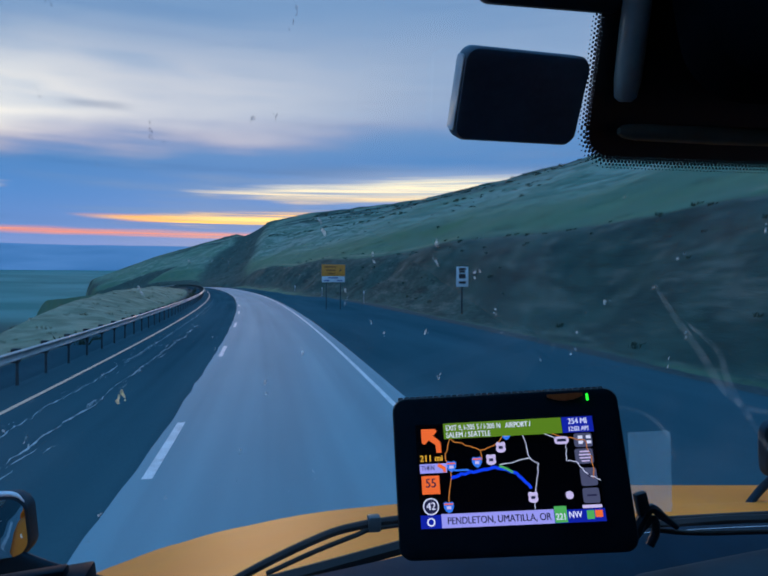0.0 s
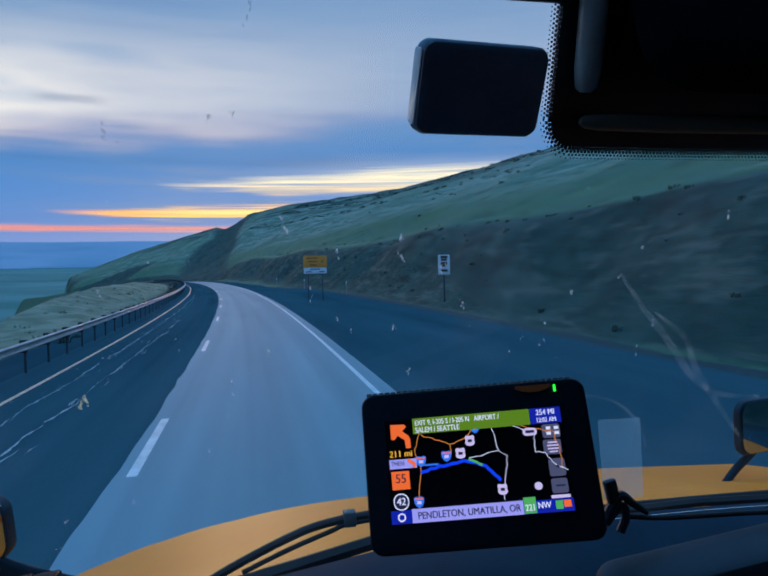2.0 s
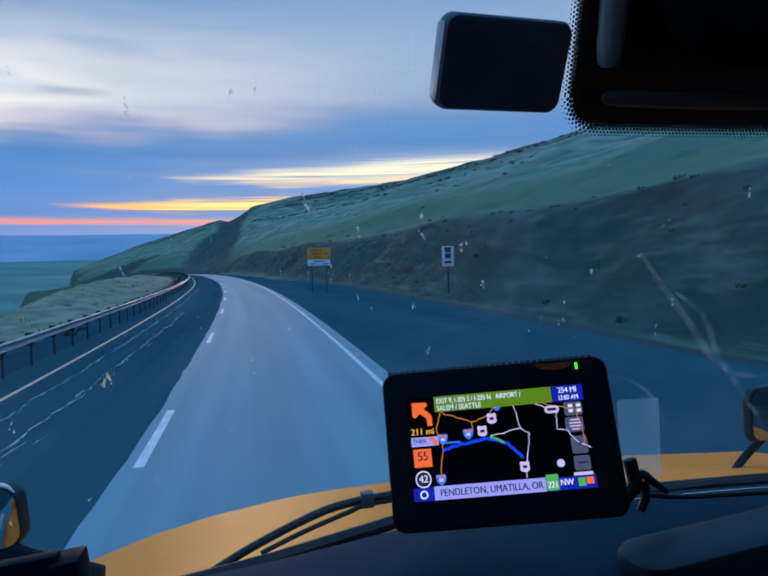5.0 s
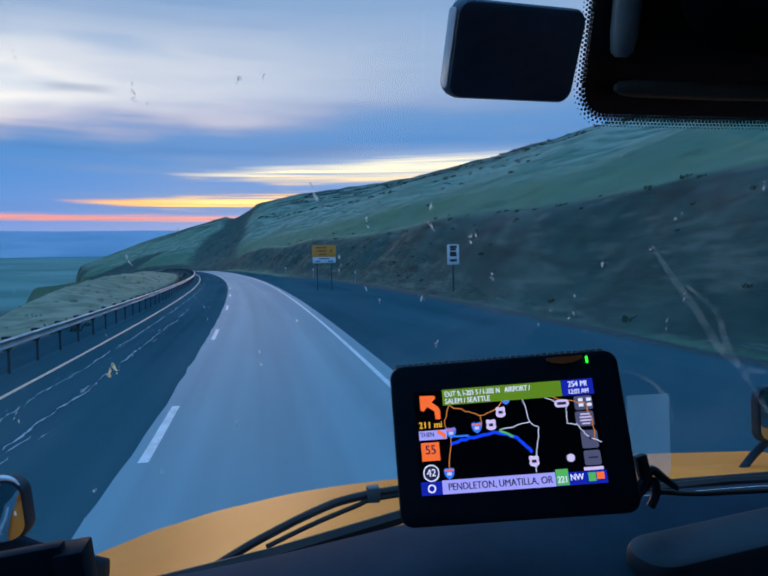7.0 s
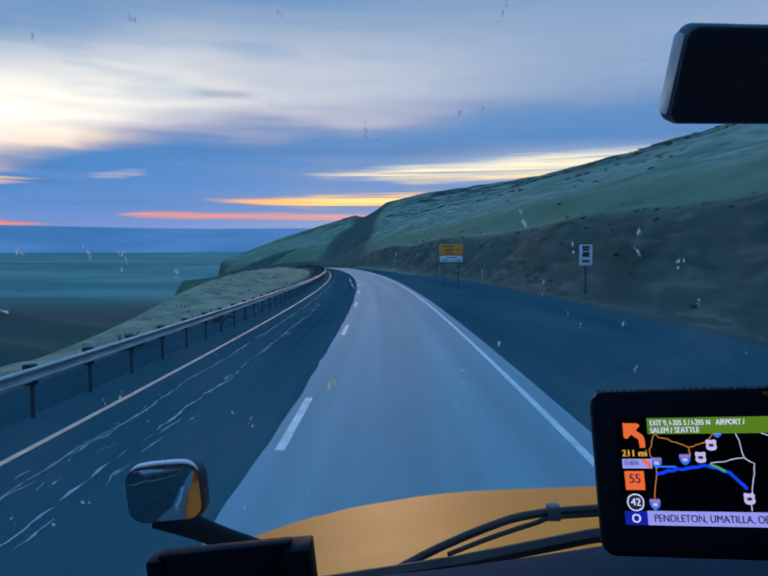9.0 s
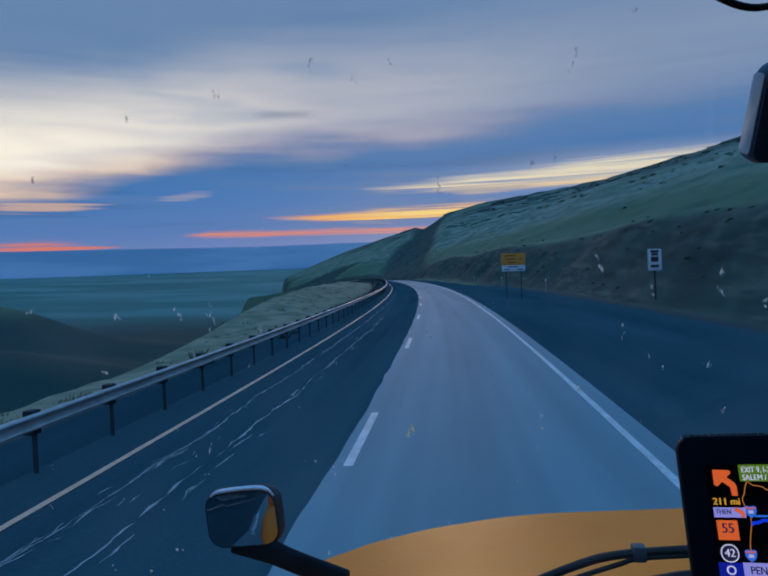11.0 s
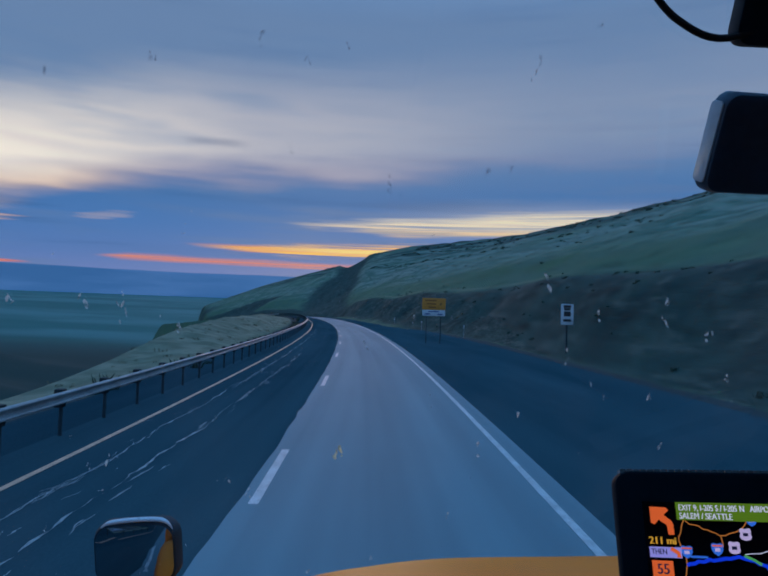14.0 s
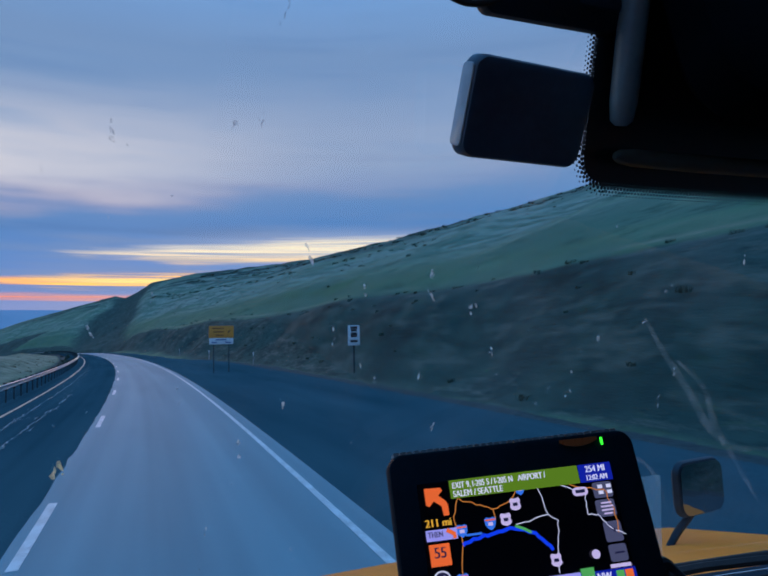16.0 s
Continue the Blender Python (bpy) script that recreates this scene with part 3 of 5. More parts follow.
offs = axis((-4400, -1200, 160), (-1200, -400, 40), (-400, -120, 12), (-120, -40, 4), (-40, -16, 1.5), (-16, -5.3, 0.45), (-5.3, 9.9, 3.8), (9.9, 15.5, 0.45), (15.5, 21.0, 0.25), (21.0, 22, 0.5),
            (22, 40, 1.2), (40, 100, 2.0), (100, 160, 8), (160, 900, 60), (900, 3000, 350))
ys = axis((-420, -30, 26), (-30, 0, 3), (0, 70, 0.8), (70, 160, 1.8), (160, 300, 4.0), (300, 560, 6), (560, 1000, 16), (1000, 2000, 80), (2000, 4700, 300))
verts, soil, gravel, valley = [], [], [], []
for y in ys:
    for o in offs:
        x, z, a, b, c = terrain(float(o), float(y))
        verts.append((x, y, z)), soil.append(a), gravel.append(b), valley.append(c)
nx = len(offs)
faces = [(j * nx + i, j * nx + i + 1, (j + 1) * nx + i + 1, (j + 1) * nx + i) for j in range(len(ys) - 1) for i in range(nx - 1)]
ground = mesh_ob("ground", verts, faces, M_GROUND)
dry = [sstep(-o, 7.8, 8.8) * (1 - sstep(-o, 30, 90)) * (1 - sstep(y, 130, 300)) for y in ys for o in offs]
i = 0
for y in ys:
    for o in offs:
        if 14 < o < 24 and 0 < y < 300:
            top = cut_line(y, o - bend(y))[1]
            dry[i] = 0.65 * math.exp(-((o - top - 1.3) / 0.30) ** 2) * (1 - sstep(y, 180, 300)) * sstep(noise.noise((y * 0.05, 3.3, 0)), -0.22, 0.12)
        i += 1
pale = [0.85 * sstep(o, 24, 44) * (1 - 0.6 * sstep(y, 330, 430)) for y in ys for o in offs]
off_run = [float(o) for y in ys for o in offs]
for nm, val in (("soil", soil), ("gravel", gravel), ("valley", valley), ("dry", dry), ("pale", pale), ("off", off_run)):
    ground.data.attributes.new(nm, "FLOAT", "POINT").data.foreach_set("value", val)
tagged(ground, "green hillside, bare dark cutting and valley floor beside the highway", "ground", kind="structure")

# far hills beyond the valley; haze is put into their blue, glowing colour
verts, faces = [], []
hill_az = [radians(-85 + 1.0 * i) for i in range(176)]
for a in hill_az:
    top = 4550 * math.tan(radians(2.72 + 0.12 * noise.noise((a * 5, 1, 0)) + 0.05 * noise.noise((a * 19, 4, 0))))
    for r, z in ((4350, 4350 * math.tan(radians(0.55))), (4420, top * 0.72), (4550, top), (4800, top * 0.9), (4900, -60)):
        verts.append((r * math.sin(a), r * math.cos(a), z))
for i in range(len(hill_az) - 1):
    for k in range(4):
        faces.append((i * 5 + k, i * 5 + k + 1, i * 5 + 6 + k, i * 5 + 5 + k))
M_FAR = bpy.data.materials.new("far_hazy_hills")
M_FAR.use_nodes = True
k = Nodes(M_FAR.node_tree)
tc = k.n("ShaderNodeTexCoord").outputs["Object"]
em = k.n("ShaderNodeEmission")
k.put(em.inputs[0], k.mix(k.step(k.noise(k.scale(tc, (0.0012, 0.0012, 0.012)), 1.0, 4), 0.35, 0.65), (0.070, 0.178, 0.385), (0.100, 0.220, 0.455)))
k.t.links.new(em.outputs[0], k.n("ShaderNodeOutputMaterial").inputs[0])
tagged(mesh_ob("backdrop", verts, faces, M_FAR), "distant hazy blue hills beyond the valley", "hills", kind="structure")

# ---- road ----


def strip(name, o0, o1, y0, y1, z, mat, parent, step=4.0, across=2, wob=None):
    rows = int((y1 - y0) / step) + 1
    v, f, uv = [], [], []
    for j in range(rows + 1):
        y = y0 + (y1 - y0) * j / rows
        for i in range(across + 1):
            o = o0 + (o1 - o0) * i / across
            if wob:
                o += wob(o, y)
            v.append(at(o, y, z)), uv.append((o, y))
    n = across + 1
    for j in range(rows):
        for i in range(across):
            f.append((j * n + i, j * n + i + 1, (j + 1) * n + i + 1, (j + 1) * n + i))
    return mesh_ob(name, v, f, mat, parent, True, uv)


road = tagged(new("road"), "two-lane one-way highway with a pale concrete lane and dark asphalt", "road", kind="structure")
strip("asphalt_lane", -5.55, -1.2, -300, 470, 0.0, M_ASPHALT, road)
strip("gravel_verge", -6.95, -5.5, -300, 470, -0.004, M_VERGE, road)
strip("concrete_lane", -1.62, 2.68, -300, 470, 0.0055, M_CONCRETE, road, step=0.4, across=4, wob=lambda o, y: 0.05 * noise.noise((y * 0.23, 1.0, 0)) + 0.045 * noise.noise((y * 0.9, 2.0, 0)) + 0.03 * noise.noise((y * 2.3, 4.0, 0)) if o < -1.5 else 0.0)
strip("paved_shoulder", 2.6, 9.95, -300, 470, 0.0, M_SHOULDER, road, across=4)
strip("edge_line", 2.255, 2.365, -300, 470, 0.010, M_WHITE, road)
strip("yellow_edge_line", -4.65, -4.55, -300, 470, 0.010, M_YELLOW, road)
for i in range(-4, 37):
    y0 = 7.9 + 12.2 * i
    v = [at(-1.42 + dx, y0 + 3.05 * t, 0.010) for t in (0, 0.5, 1) for dx in (-0.062, 0.062)]
    mesh_ob("lane_dash", v, [(0, 1, 3, 2), (2, 3, 5, 4)], M_WHITE, road)
rnd = random.Random(7)
v, f = [], []
for i in range(260):
    main, second = i % 3 < 2, i % 6 == 0
    y0 = 4.5 + 62 * rnd.random() ** 1.2
    ln, seg = rnd.uniform(0.25, 1.1) if main else rnd.uniform(0.1, 0.5), 7
    drift, lane = rnd.gauss(0, 0.030 if main else 0.20), rnd.uniform(-0.06, 0.06)
    n0, hw0 = len(v), rnd.uniform(0.004, 0.012) * (1.6 if second else 1.0)
    for j in range(seg + 1):
        yy = y0 + ln * j / seg
        oo = (-3.05 - 0.012 * yy if second else -3.98) + drift * (2.0 if second else 1.0) + 0.13 * noise.noise((yy * 0.35, 0.0, 0)) + lane * j / seg + 0.06 * noise.noise((yy * 4.1, i * 1.7, 5))
        hw = hw0 * (0.25 + rnd.random()) * math.sin(math.pi * (j + 0.4) / (seg + 0.8))
        v += [at(oo - hw, yy, 0.005), at(oo + hw, yy, 0.005)]
    f += [(n0 + 2 * j, n0 + 2 * j + 1, n0 + 2 * j + 3, n0 + 2 * j + 2) for j in range(seg)]
tagged(mesh_ob("sealant_streak", v, f, M_CHALK, road), kind="stuff")
for base, wide, far, seed in ((-3.98, 0.022, 75, 1.0), (-3.30, 0.034, 34, 6.0)):
    v, f = [], []
    for j in range(int((far - 4.5) / 0.1)):
        yy = 4.5 + 0.1 * j
        oo = base + 0.13 * noise.noise((yy * 0.35, seed - 1, 0)) + 0.07 * noise.noise((yy * 1.7, seed, 2)) + 0.03 * noise.noise((yy * 5.0, seed, 4))
        hw = wide * max(0.0, 0.30 + 0.9 * noise.noise((yy * 0.55, seed, 7)) + 0.7 * noise.noise((yy * 3.0, seed, 9)))
        v += [at(oo - hw, yy, 0.005), at(oo + hw, yy, 0.005)]
        if j and (hw > 0 or f and f[-1][2] == 2 * j - 1):
            f.append((2 * j - 2, 2 * j - 1, 2 * j + 1, 2 * j))
    mesh_ob("sealant_line", v, f, M_CHALK, road)

# ---- guardrail ----
rail = thing("guardrail", "galvanized steel W-beam guardrail on dark weathered posts", "guardrail", at=at(-5.4, 20))
PROFILE = [(0.0, 0.782), (0.035, 0.788), (0.075, 0.780), (0.090, 0.765), (0.088, 0.750), (0.060, 0.728), (0.020, 0.705), (0.012, 0.685), (0.020, 0.665),
           (0.060, 0.645), (0.088, 0.625), (0.090, 0.608), (0.075, 0.592), (0.035, 0.582), (0.0, 0.586)]
v, f = [], []
ry = list(np.arange(-40, 200, 2.0)) + list(np.arange(200, 420, 6.0))
for y in ry:
    for dx, z in PROFILE:
        v.append(Vector(at(-5.40 + dx, float(y), z)) - rail.location)
    for dx, z in PROFILE[::-1]:
        v.append(Vector(at(-5.406 + dx, float(y), z)) - rail.location)
np_ = 2 * len(PROFILE)
for j in range(len(ry) - 1):
    for i in range(np_):
        f.append((j * np_ + i, j * np_ + (i + 1) % np_, (j + 1) * np_ + (i + 1) % np_, (j + 1) * np_ + i))
mesh_ob("beam", v, f, M_STEEL, rail, True)
bm = box((-0.030, -0.022, -0.35), (0.030, 0.022, 0.745), 0.01, 1)
post0 = part("post", bm, M_POST, rail)
bm = box((-0.15, -0.08, 0.50), (0.0, 0.08, 0.815), 0.008, 1)
block0 = part("blockout", bm, M_BLOCK, rail)
ytab = [-38 + 1.905 * i for i in range(145)]
for i, y in enumerate(ytab):
    p = post0 if i == 0 else post0.copy()
    b = block0 if i == 0 else block0.copy()
    for o, dx in ((p, -5.46), (b, -5.41)):
        if i:
            scene.collection.objects.link(o)
        o.location = Vector(at(dx, y)) - rail.location
        o.rotation_euler = (0, 0, math.atan(y / RADIUS))

# ---- shrubs and tufts ----


def tuft_mesh(rnd, blades, height, spread):
    v, f = [], []
    for _ in range(blades):
        a, r = rnd.uniform(0, 6.28), spread * math.sqrt(rnd.random())
        bx, by = r * math.cos(a) * 0.6, r * math.sin(a) * 0.6
        h, lean = height * rnd.uniform(0.5, 1.0), rnd.uniform(0.1, 0.8)
        b = rnd.uniform(0, 6.28)
        wx, wy = 0.05 * spread * math.cos(b + 1.57) + 0.01, 0.05 * spread * math.sin(b + 1.57)
        n = len(v)
        v += [(bx - wx, by - wy, -0.05), (bx + wx, by + wy, -0.05), (bx + lean * h * 0.4 * math.cos(b), by + lean * h * 0.4 * math.sin(b), h * 0.6),
              (bx + lean * h * math.cos(b), by + lean * h * math.sin(b), h)]
        f += [(n, n + 1, n + 2), (n + 1, n + 3, n + 2)]
    return v, f


def scatter(name, label, count, place, blades, height, spread, mat, seed):
    rnd = random.Random(seed)
    base = [tuft_mesh(rnd, blades, height, spread) for _ in range(6)]
    V, F = [], []
    for _ in range(count):
        off, y = place(rnd)
        x, z, *_ = terrain(off, y)
        s, a = rnd.uniform(0.5, 1.5), rnd.uniform(0, 6.28)
        bv, bf = base[rnd.randrange(6)]
        n = len(V)
        c, d = s * math.cos(a), s * math.sin(a)
        V += [(x + c * p[0] - d * p[1], y + d * p[0] + c * p[1], z + s * p[2]) for p in bv]
        F += [tuple(n + i for i in t) for t in bf]
    ob = mesh_ob(name, V, F, mat, None, False)
    return tagged(ob, label, "shrubs", kind="stuff")


scatter("sagebrush", "dark sagebrush clumps scattered over the grassy slope", 220, lambda r: (26 + 64 * r.random() ** 0.7, r.uniform(70, 330)), 46, 0.20, 0.42, M_SHRUB, 11)
scatter("roadside_weeds", "low dark weeds along the foot of the guardrail", 45, lambda r: (r.uniform(-7.6, -6.1), r.uniform(2, 150)), 40, 0.40, 0.35, M_SHRUB, 12)
scatter("dry_grass_tufts", "pale dry grass tufts on the verge", 220, lambda r: (-7.6 - 9 * r.random(), r.uniform(2, 120)), 16, 0.14, 0.35, M_TUFT, 13)
scatter("bank_weeds", "dark scrub clinging to the bare cutting", 130, lambda r: (r.uniform(11.5, 19), 14 + 170 * r.random() ** 1.2), 40, 0.12, 0.35, M_SHRUB, 14)
scatter("ridge_scrub", "dark scrub in ragged lines near the ridge", 380, lambda r: (r.choice((77, 84, 62)) + r.gauss(0, 1.2), 40 + 300 * abs(math.sin(7.1 * r.random() + 0.3 * r.random()))), 46, 0.42, 1.1, M_SHRUB, 15)

# ---- road signs ----
warn = thing("warning_sign", "orange and white road work sign on two posts beside the shoulder", "road sign", at=at(5.7, 50.0))
for dx in (-0.55, 0.55):
    part("post", box((dx - 0.035, 0.03, -0.3), (dx + 0.035, 0.10, 3.3), 0.006, 1), M_POST, warn)
p1 = part("orange_panel", rounded_plate(1.8, 0.9, 0.012, 0.05, 0.003, pose(0, 0, 3.02, 90, 0, 0)), M_SIGN_O, warn, "orange panel with unreadable dark lettering")
p2 = part("white_panel", rounded_plate(1.76, 0.46, 0.012, 0.04, 0.003, pose(0, 0, 2.335, 90, 0, 0)), M_SIGN_W, warn, "white panel with unreadable blue lettering")
M_BROWN = material("faded_brown_legend", (0.30, 0.11, 0.02), 0.5, var=0.1, scale=3)
M_BLUEL = material("blue_legend", (0.10, 0.15, 0.32), 0.5, var=0.1, scale=3)
for x0, x1, z in ((-0.68, 0.2, 3.29), (-0.55, 0.18, 3.03), (-0.4, 0.15, 2.77)):
    part("legend_bar", box((x0, -0.006, z - 0.05), (x1, -0.002, z + 0.05), 0, 1), M_BROWN, p1)
for x0, x1, z in ((-0.42, 0.38, 2.44), (-0.7, -0.3, 2.24), (0.28, 0.72, 2.24)):
    part("legend_bar", box((x0, -0.006, z - 0.045), (x1, -0.002, z + 0.045), 0, 1), M_BLUEL, p2)
bm = box((0.50, -0.007, 2.93), (0.57, -0.002, 3.13), 0, 1, None)
bm.transform(Matrix.Translation((0.55, 0, 3.03)) @ Matrix.Rotation(radians(40), 4, "Y") @ Matrix.Translation((-0.535, 0, -3.03)))
part("arrow", bm, M_SIGN_B, p1, "small black arrow")

limit = thing("white_sign", "white rectangular road sign with unreadable black lettering on one post", "road sign", at=(11.0, 37.4, 0.0))
part("post", box((-0.045, 0.02, -0.3), (0.045, 0.11, 3.1), 0.006, 1), M_POST, limit)
p3 = part("panel", rounded_plate(0.74, 1.2, 0.01, 0.05, 0.003, pose(0, 0, 2.52, 90, 0, 0)), M_SIGN_W, limit)
for z, h0, hw in ((2.98, 0.07, 0.22), (2.82, 0.07, 0.18), (2.55, 0.14, 0.2), (2.17, 0.07, 0.22)):
    part("legend_bar", box((-hw, -0.006, z - h0), (hw, -0.002, z + h0), 0, 1), M_SIGN_B, p3)
for y, off in ((62, 10.4), (84, 9.6), (108, 9.2)):
    mk = thing("delineator_post", "slim roadside marker post with a white reflector", "marker post", "delineators", at=at(off, y))
    part("post", box((-0.03, -0.015, -0.1), (0.03, 0.015, 1.25), 0.004, 1), M_STEEL, mk)
    part("reflector", box((-0.045, -0.025, 0.95), (0.045, -0.016, 1.22), 0.003, 1), M_SIGN_W, mk)

# ---- the truck ----
MID = 0.47
M_ARM = material("matt_black_arm", (0.004, 0.012, 0.020), 0.7, var=0.2, scale=20, spec=0.2)
M_CAP = material("pale_mirror_cap", (0.72, 0.74, 0.78), 0.3, 0.2, var=0.08, scale=12)
truck = thing("truck", "yellow highway truck seen from its driver's seat", "truck")


def pane(x, z):
    return 0.584 - 0.289 * (z - 2.35) - 0.238 * (x - 0.45) ** 2


def on_pane(x, z, inside=0.0):
    return (x, pane(x, z) - inside, z)


# hood
v, f = [], []
hx = [MID - 1.05 + 2.47 * i / 74 for i in range(75)]
hy = [0.92 + 1.5 * (j / 26) for j in range(27)]
for y in hy:
    for x in hx:
        d = max(-0.98, min(0.75, x - MID))
        t = max(-1.05, min(0.75, x - MID))
        crest = 2.20 - 0.223 * t * t
        z = 1.581 + 0.0378 * d + 0.0467 * d ** 2 + 0.0594 * d ** 3 - 0.044 * d ** 4 - 0.05 * max(0.0, x - 1.24)
        z += 0.21 * (crest - y) if y < crest else -0.3 * (y - crest) - 2.4 * (y - crest) ** 2
        z -= 0.008 * sstep(-d, 0.15, 0.7)
        z -= 6.6 * max(0.0, -t - 0.985, x - 1.80) ** 1.6
        v.append((x, y, z))
n = len(hx)
for j in range(len(hy) - 1):
    for i in range(n - 1):
        f.append((j * n + i, j * n + i + 1, (j + 1) * n + i + 1, (j + 1) * n + i))
hood = mesh_ob("hood", v, f, M_HOOD, truck)
tagged(hood, "sloping yellow painted hood")
sol = hood.modifiers.new("thick", "SOLIDIFY")
sol.thickness = 0.012
# cab sides outside, which the mirrors show
for side, x0 in ((-1, MID - 1.0), (1, MID + 1.0)):
    door = part("door", box((x0 - 0.03, -0.75, 0.55), (x0 + 0.03, 0.60, 1.98), 0.015), M_HOOD, truck, "yellow cab door")
    part("door_handle", box((x0 + side * 0.03, -0.55, 1.55), (x0 + side * 0.06, -0.38, 1.60), 0.006), M_BLACK, door)
    part("a_pillar", tube([(x0, 0.45, 1.95), (x0, 0.32, 2.35), (x0 - side * 0.03, 0.18, 2.75)], 0.055), M_HOOD, truck)
    part("rear_panel", box((x0 - 0.03, -2.4, 0.55), (x0 + 0.03, -0.76, 2.9), 0.02), M_HOOD, truck)
    part("fender", box((x0 - (0.0 if side < 0 else 0.12), 0.75, 0.75), (x0 + (0.12 if side < 0 else 0.0), 2.1, 1.28), 0.06, 3), M_HOOD, truck)
    part("front_wheel", tube([(x0 + 0.0, 1.45, 0.5), (x0 - side * 0.3, 1.45, 0.5)], 0.5, 28), M_RUBBER, truck)
    part("rear_wheel", tube([(x0 + 0.0, -1.9, 0.5), (x0 - side * 0.3, -1.9, 0.5)], 0.5, 28), M_RUBBER, truck)
# unseen cab shell, added to close the cab and keep its inside dark
part("cab_roof", box((MID - 1.02, -2.4, 2.82), (MID + 1.02, 0.30, 2.9), 0.03), M_HOOD, truck)
part("headliner", box((MID - 0.96, -2.3, 2.74), (MID + 0.96, 0.28, 2.80), 0.02), M_HEAD, truck)
part("rear_wall", box((MID - 0.96, -2.36, 0.7), (MID + 0.96, -2.28, 2.74), 0.02), M_HEAD, truck)
part("cab_floor", box((MID - 0.96, -2.3, 0.95), (MID + 0.96, 0.85, 1.03), 0.02), M_HEAD, truck)
part("firewall", box((MID - 0.96, 0.60, 1.03), (MID + 0.96, 0.68, 1.95), 0.01), M_BLACK, truck)

# windscreen with its black ceramic border
v, f = [], []
gx = [MID + 0.96 * (i / 24 - 1) for i in range(49)]
gz = [2.03 + 0.72 * j / 16 for j in range(17)]
for z in gz:
    for x in gx:
        v.append((x, pane(x, z), z))
for j in range(len(gz) - 1):
    for i in range(len(gx) - 1):
        a = j * len(gx) + i
        f.append((a, a + 1, a + 1 + len(gx), a + len(gx)))
screen = mesh_ob("windscreen", v, f, M_GLASS, truck)
tagged(screen, "curved glass windscreen with dust, insect marks and a dotted black border")
screen.visible_shadow = False


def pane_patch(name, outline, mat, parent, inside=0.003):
    """A patch that lies on the glass: a quad grid between two edge functions of x."""
    x0, x1, nx_, lo, hi, nz_ = outline
    v, f = [], []
    for i in range(nx_ + 1):
        x = x0 + (x1 - x0) * i / nx_
        for j in range(nz_ + 1):
            z = lo(x) + (hi(x) - lo(x)) * j / nz_
            v.append(on_pane(x, z, inside))
    for i in range(nx_):
        for j in range(nz_):
            a = i * (nz_ + 1) + j
            f.append((a, a + nz_ + 1, a + nz_ + 2, a + 1))
    return mesh_ob(name, v, f, mat, parent)


def head_low(x):
    """Lower edge of the dark sensor panel, rounded at its left corner."""
    d = min(0.022, max(0.0, 0.3515 - x))
    return 2.502 - math.sqrt(max(0.0, 0.022 ** 2 - d * d))


pane_patch("frit_panel", (0.3295, 0.3515, 14, head_low, lambda x: 2.74, 8), M_FRIT, screen, 0.002)
pane_patch("frit_panel", (0.3515, 1.40, 50, lambda x: 2.480, lambda x: 2.74, 8), M_FRIT, screen, 0.002)
pane_patch("frit_band", (MID - 0.95, 0.3295, 40, lambda x: 2.618 + 0.052 * (x + 0.25), lambda x: 2.74, 6), M_FRIT, screen, 0.002)


def dots(name, spots, parent):
    v, f = [], []
    for x, z, r in spots:
        n = len(v)
        for k in range(8):
            a = 2 * math.pi * k / 8
            v.append(on_pane(x + r * math.cos(a), z + r * math.sin(a), 0.002))
        f.append(tuple(range(n, n + 8)))
    return tagged(mesh_ob(name, v, f, M_FRIT, parent, False), kind="stuff")


spots = []
P = 0.0036
for r_ in range(4):
    rad = 0.0020 * (1 - 0.22 * r_)
    x = 0.3515
    while x < 1.2:
        spots.append((x + (r_ % 2) * P / 2, 2.4787 - 0.0029 * r_, rad))
        x += P
    for k in range(9):
        a = math.pi + (math.pi / 2) * (k + 0.5 * (r_ % 2)) / 9
        rr = 0.0233 + 0.0029 * r_
        spots.append((0.3515 + rr * math.cos(a), 2.502 + rr * math.sin(a), rad))
    z = 2.504
    while z < 2.62:
        spots.append((0.3283 - 0.0029 * r_, z + (r_ % 2) * P / 2, rad))
        z += P
    x = -0.6
    while x < 0.328:
        spots.append((x + (r_ % 2) * P / 2, 2.6165 + 0.052 * (x + 0.25) - 0.0029 * r_, rad))
        x += P
dots("frit_dots", spots, screen)

# insect marks on the glass
rnd = random.Random(5)
SPOTS = [(0.191, 2.383), (0.134, 2.380), (0.258, 2.334), (0.235, 2.372), (0.343, 2.320), (0.469, 2.311), (0.452, 2.280), (0.309, 2.286), (0.532, 2.415), (0.150, 2.318),
         (0.134, 2.328), (0.187, 2.319), (0.372, 2.344), (0.448, 2.390), (0.422, 2.360), (0.019, 2.215), (-0.097, 2.166), (0.205, 2.275), (0.090, 2.414), (-0.057, 2.361),
         (0.040, 2.270), (-0.301, 2.338), (-0.186, 2.367), (-0.283, 2.377), (-0.236, 2.266), (-0.161, 2.251), (-0.142, 2.241), (-0.153, 2.155), (-0.298, 2.161), (-0.326, 2.171),
         (-0.018, 2.376), (-0.275, 2.174), (-0.222, 2.379), (-0.342, 2.392), (-0.247, 2.390), (0.346, 2.293), (0.074, 2.300), (0.112, 2.350)]
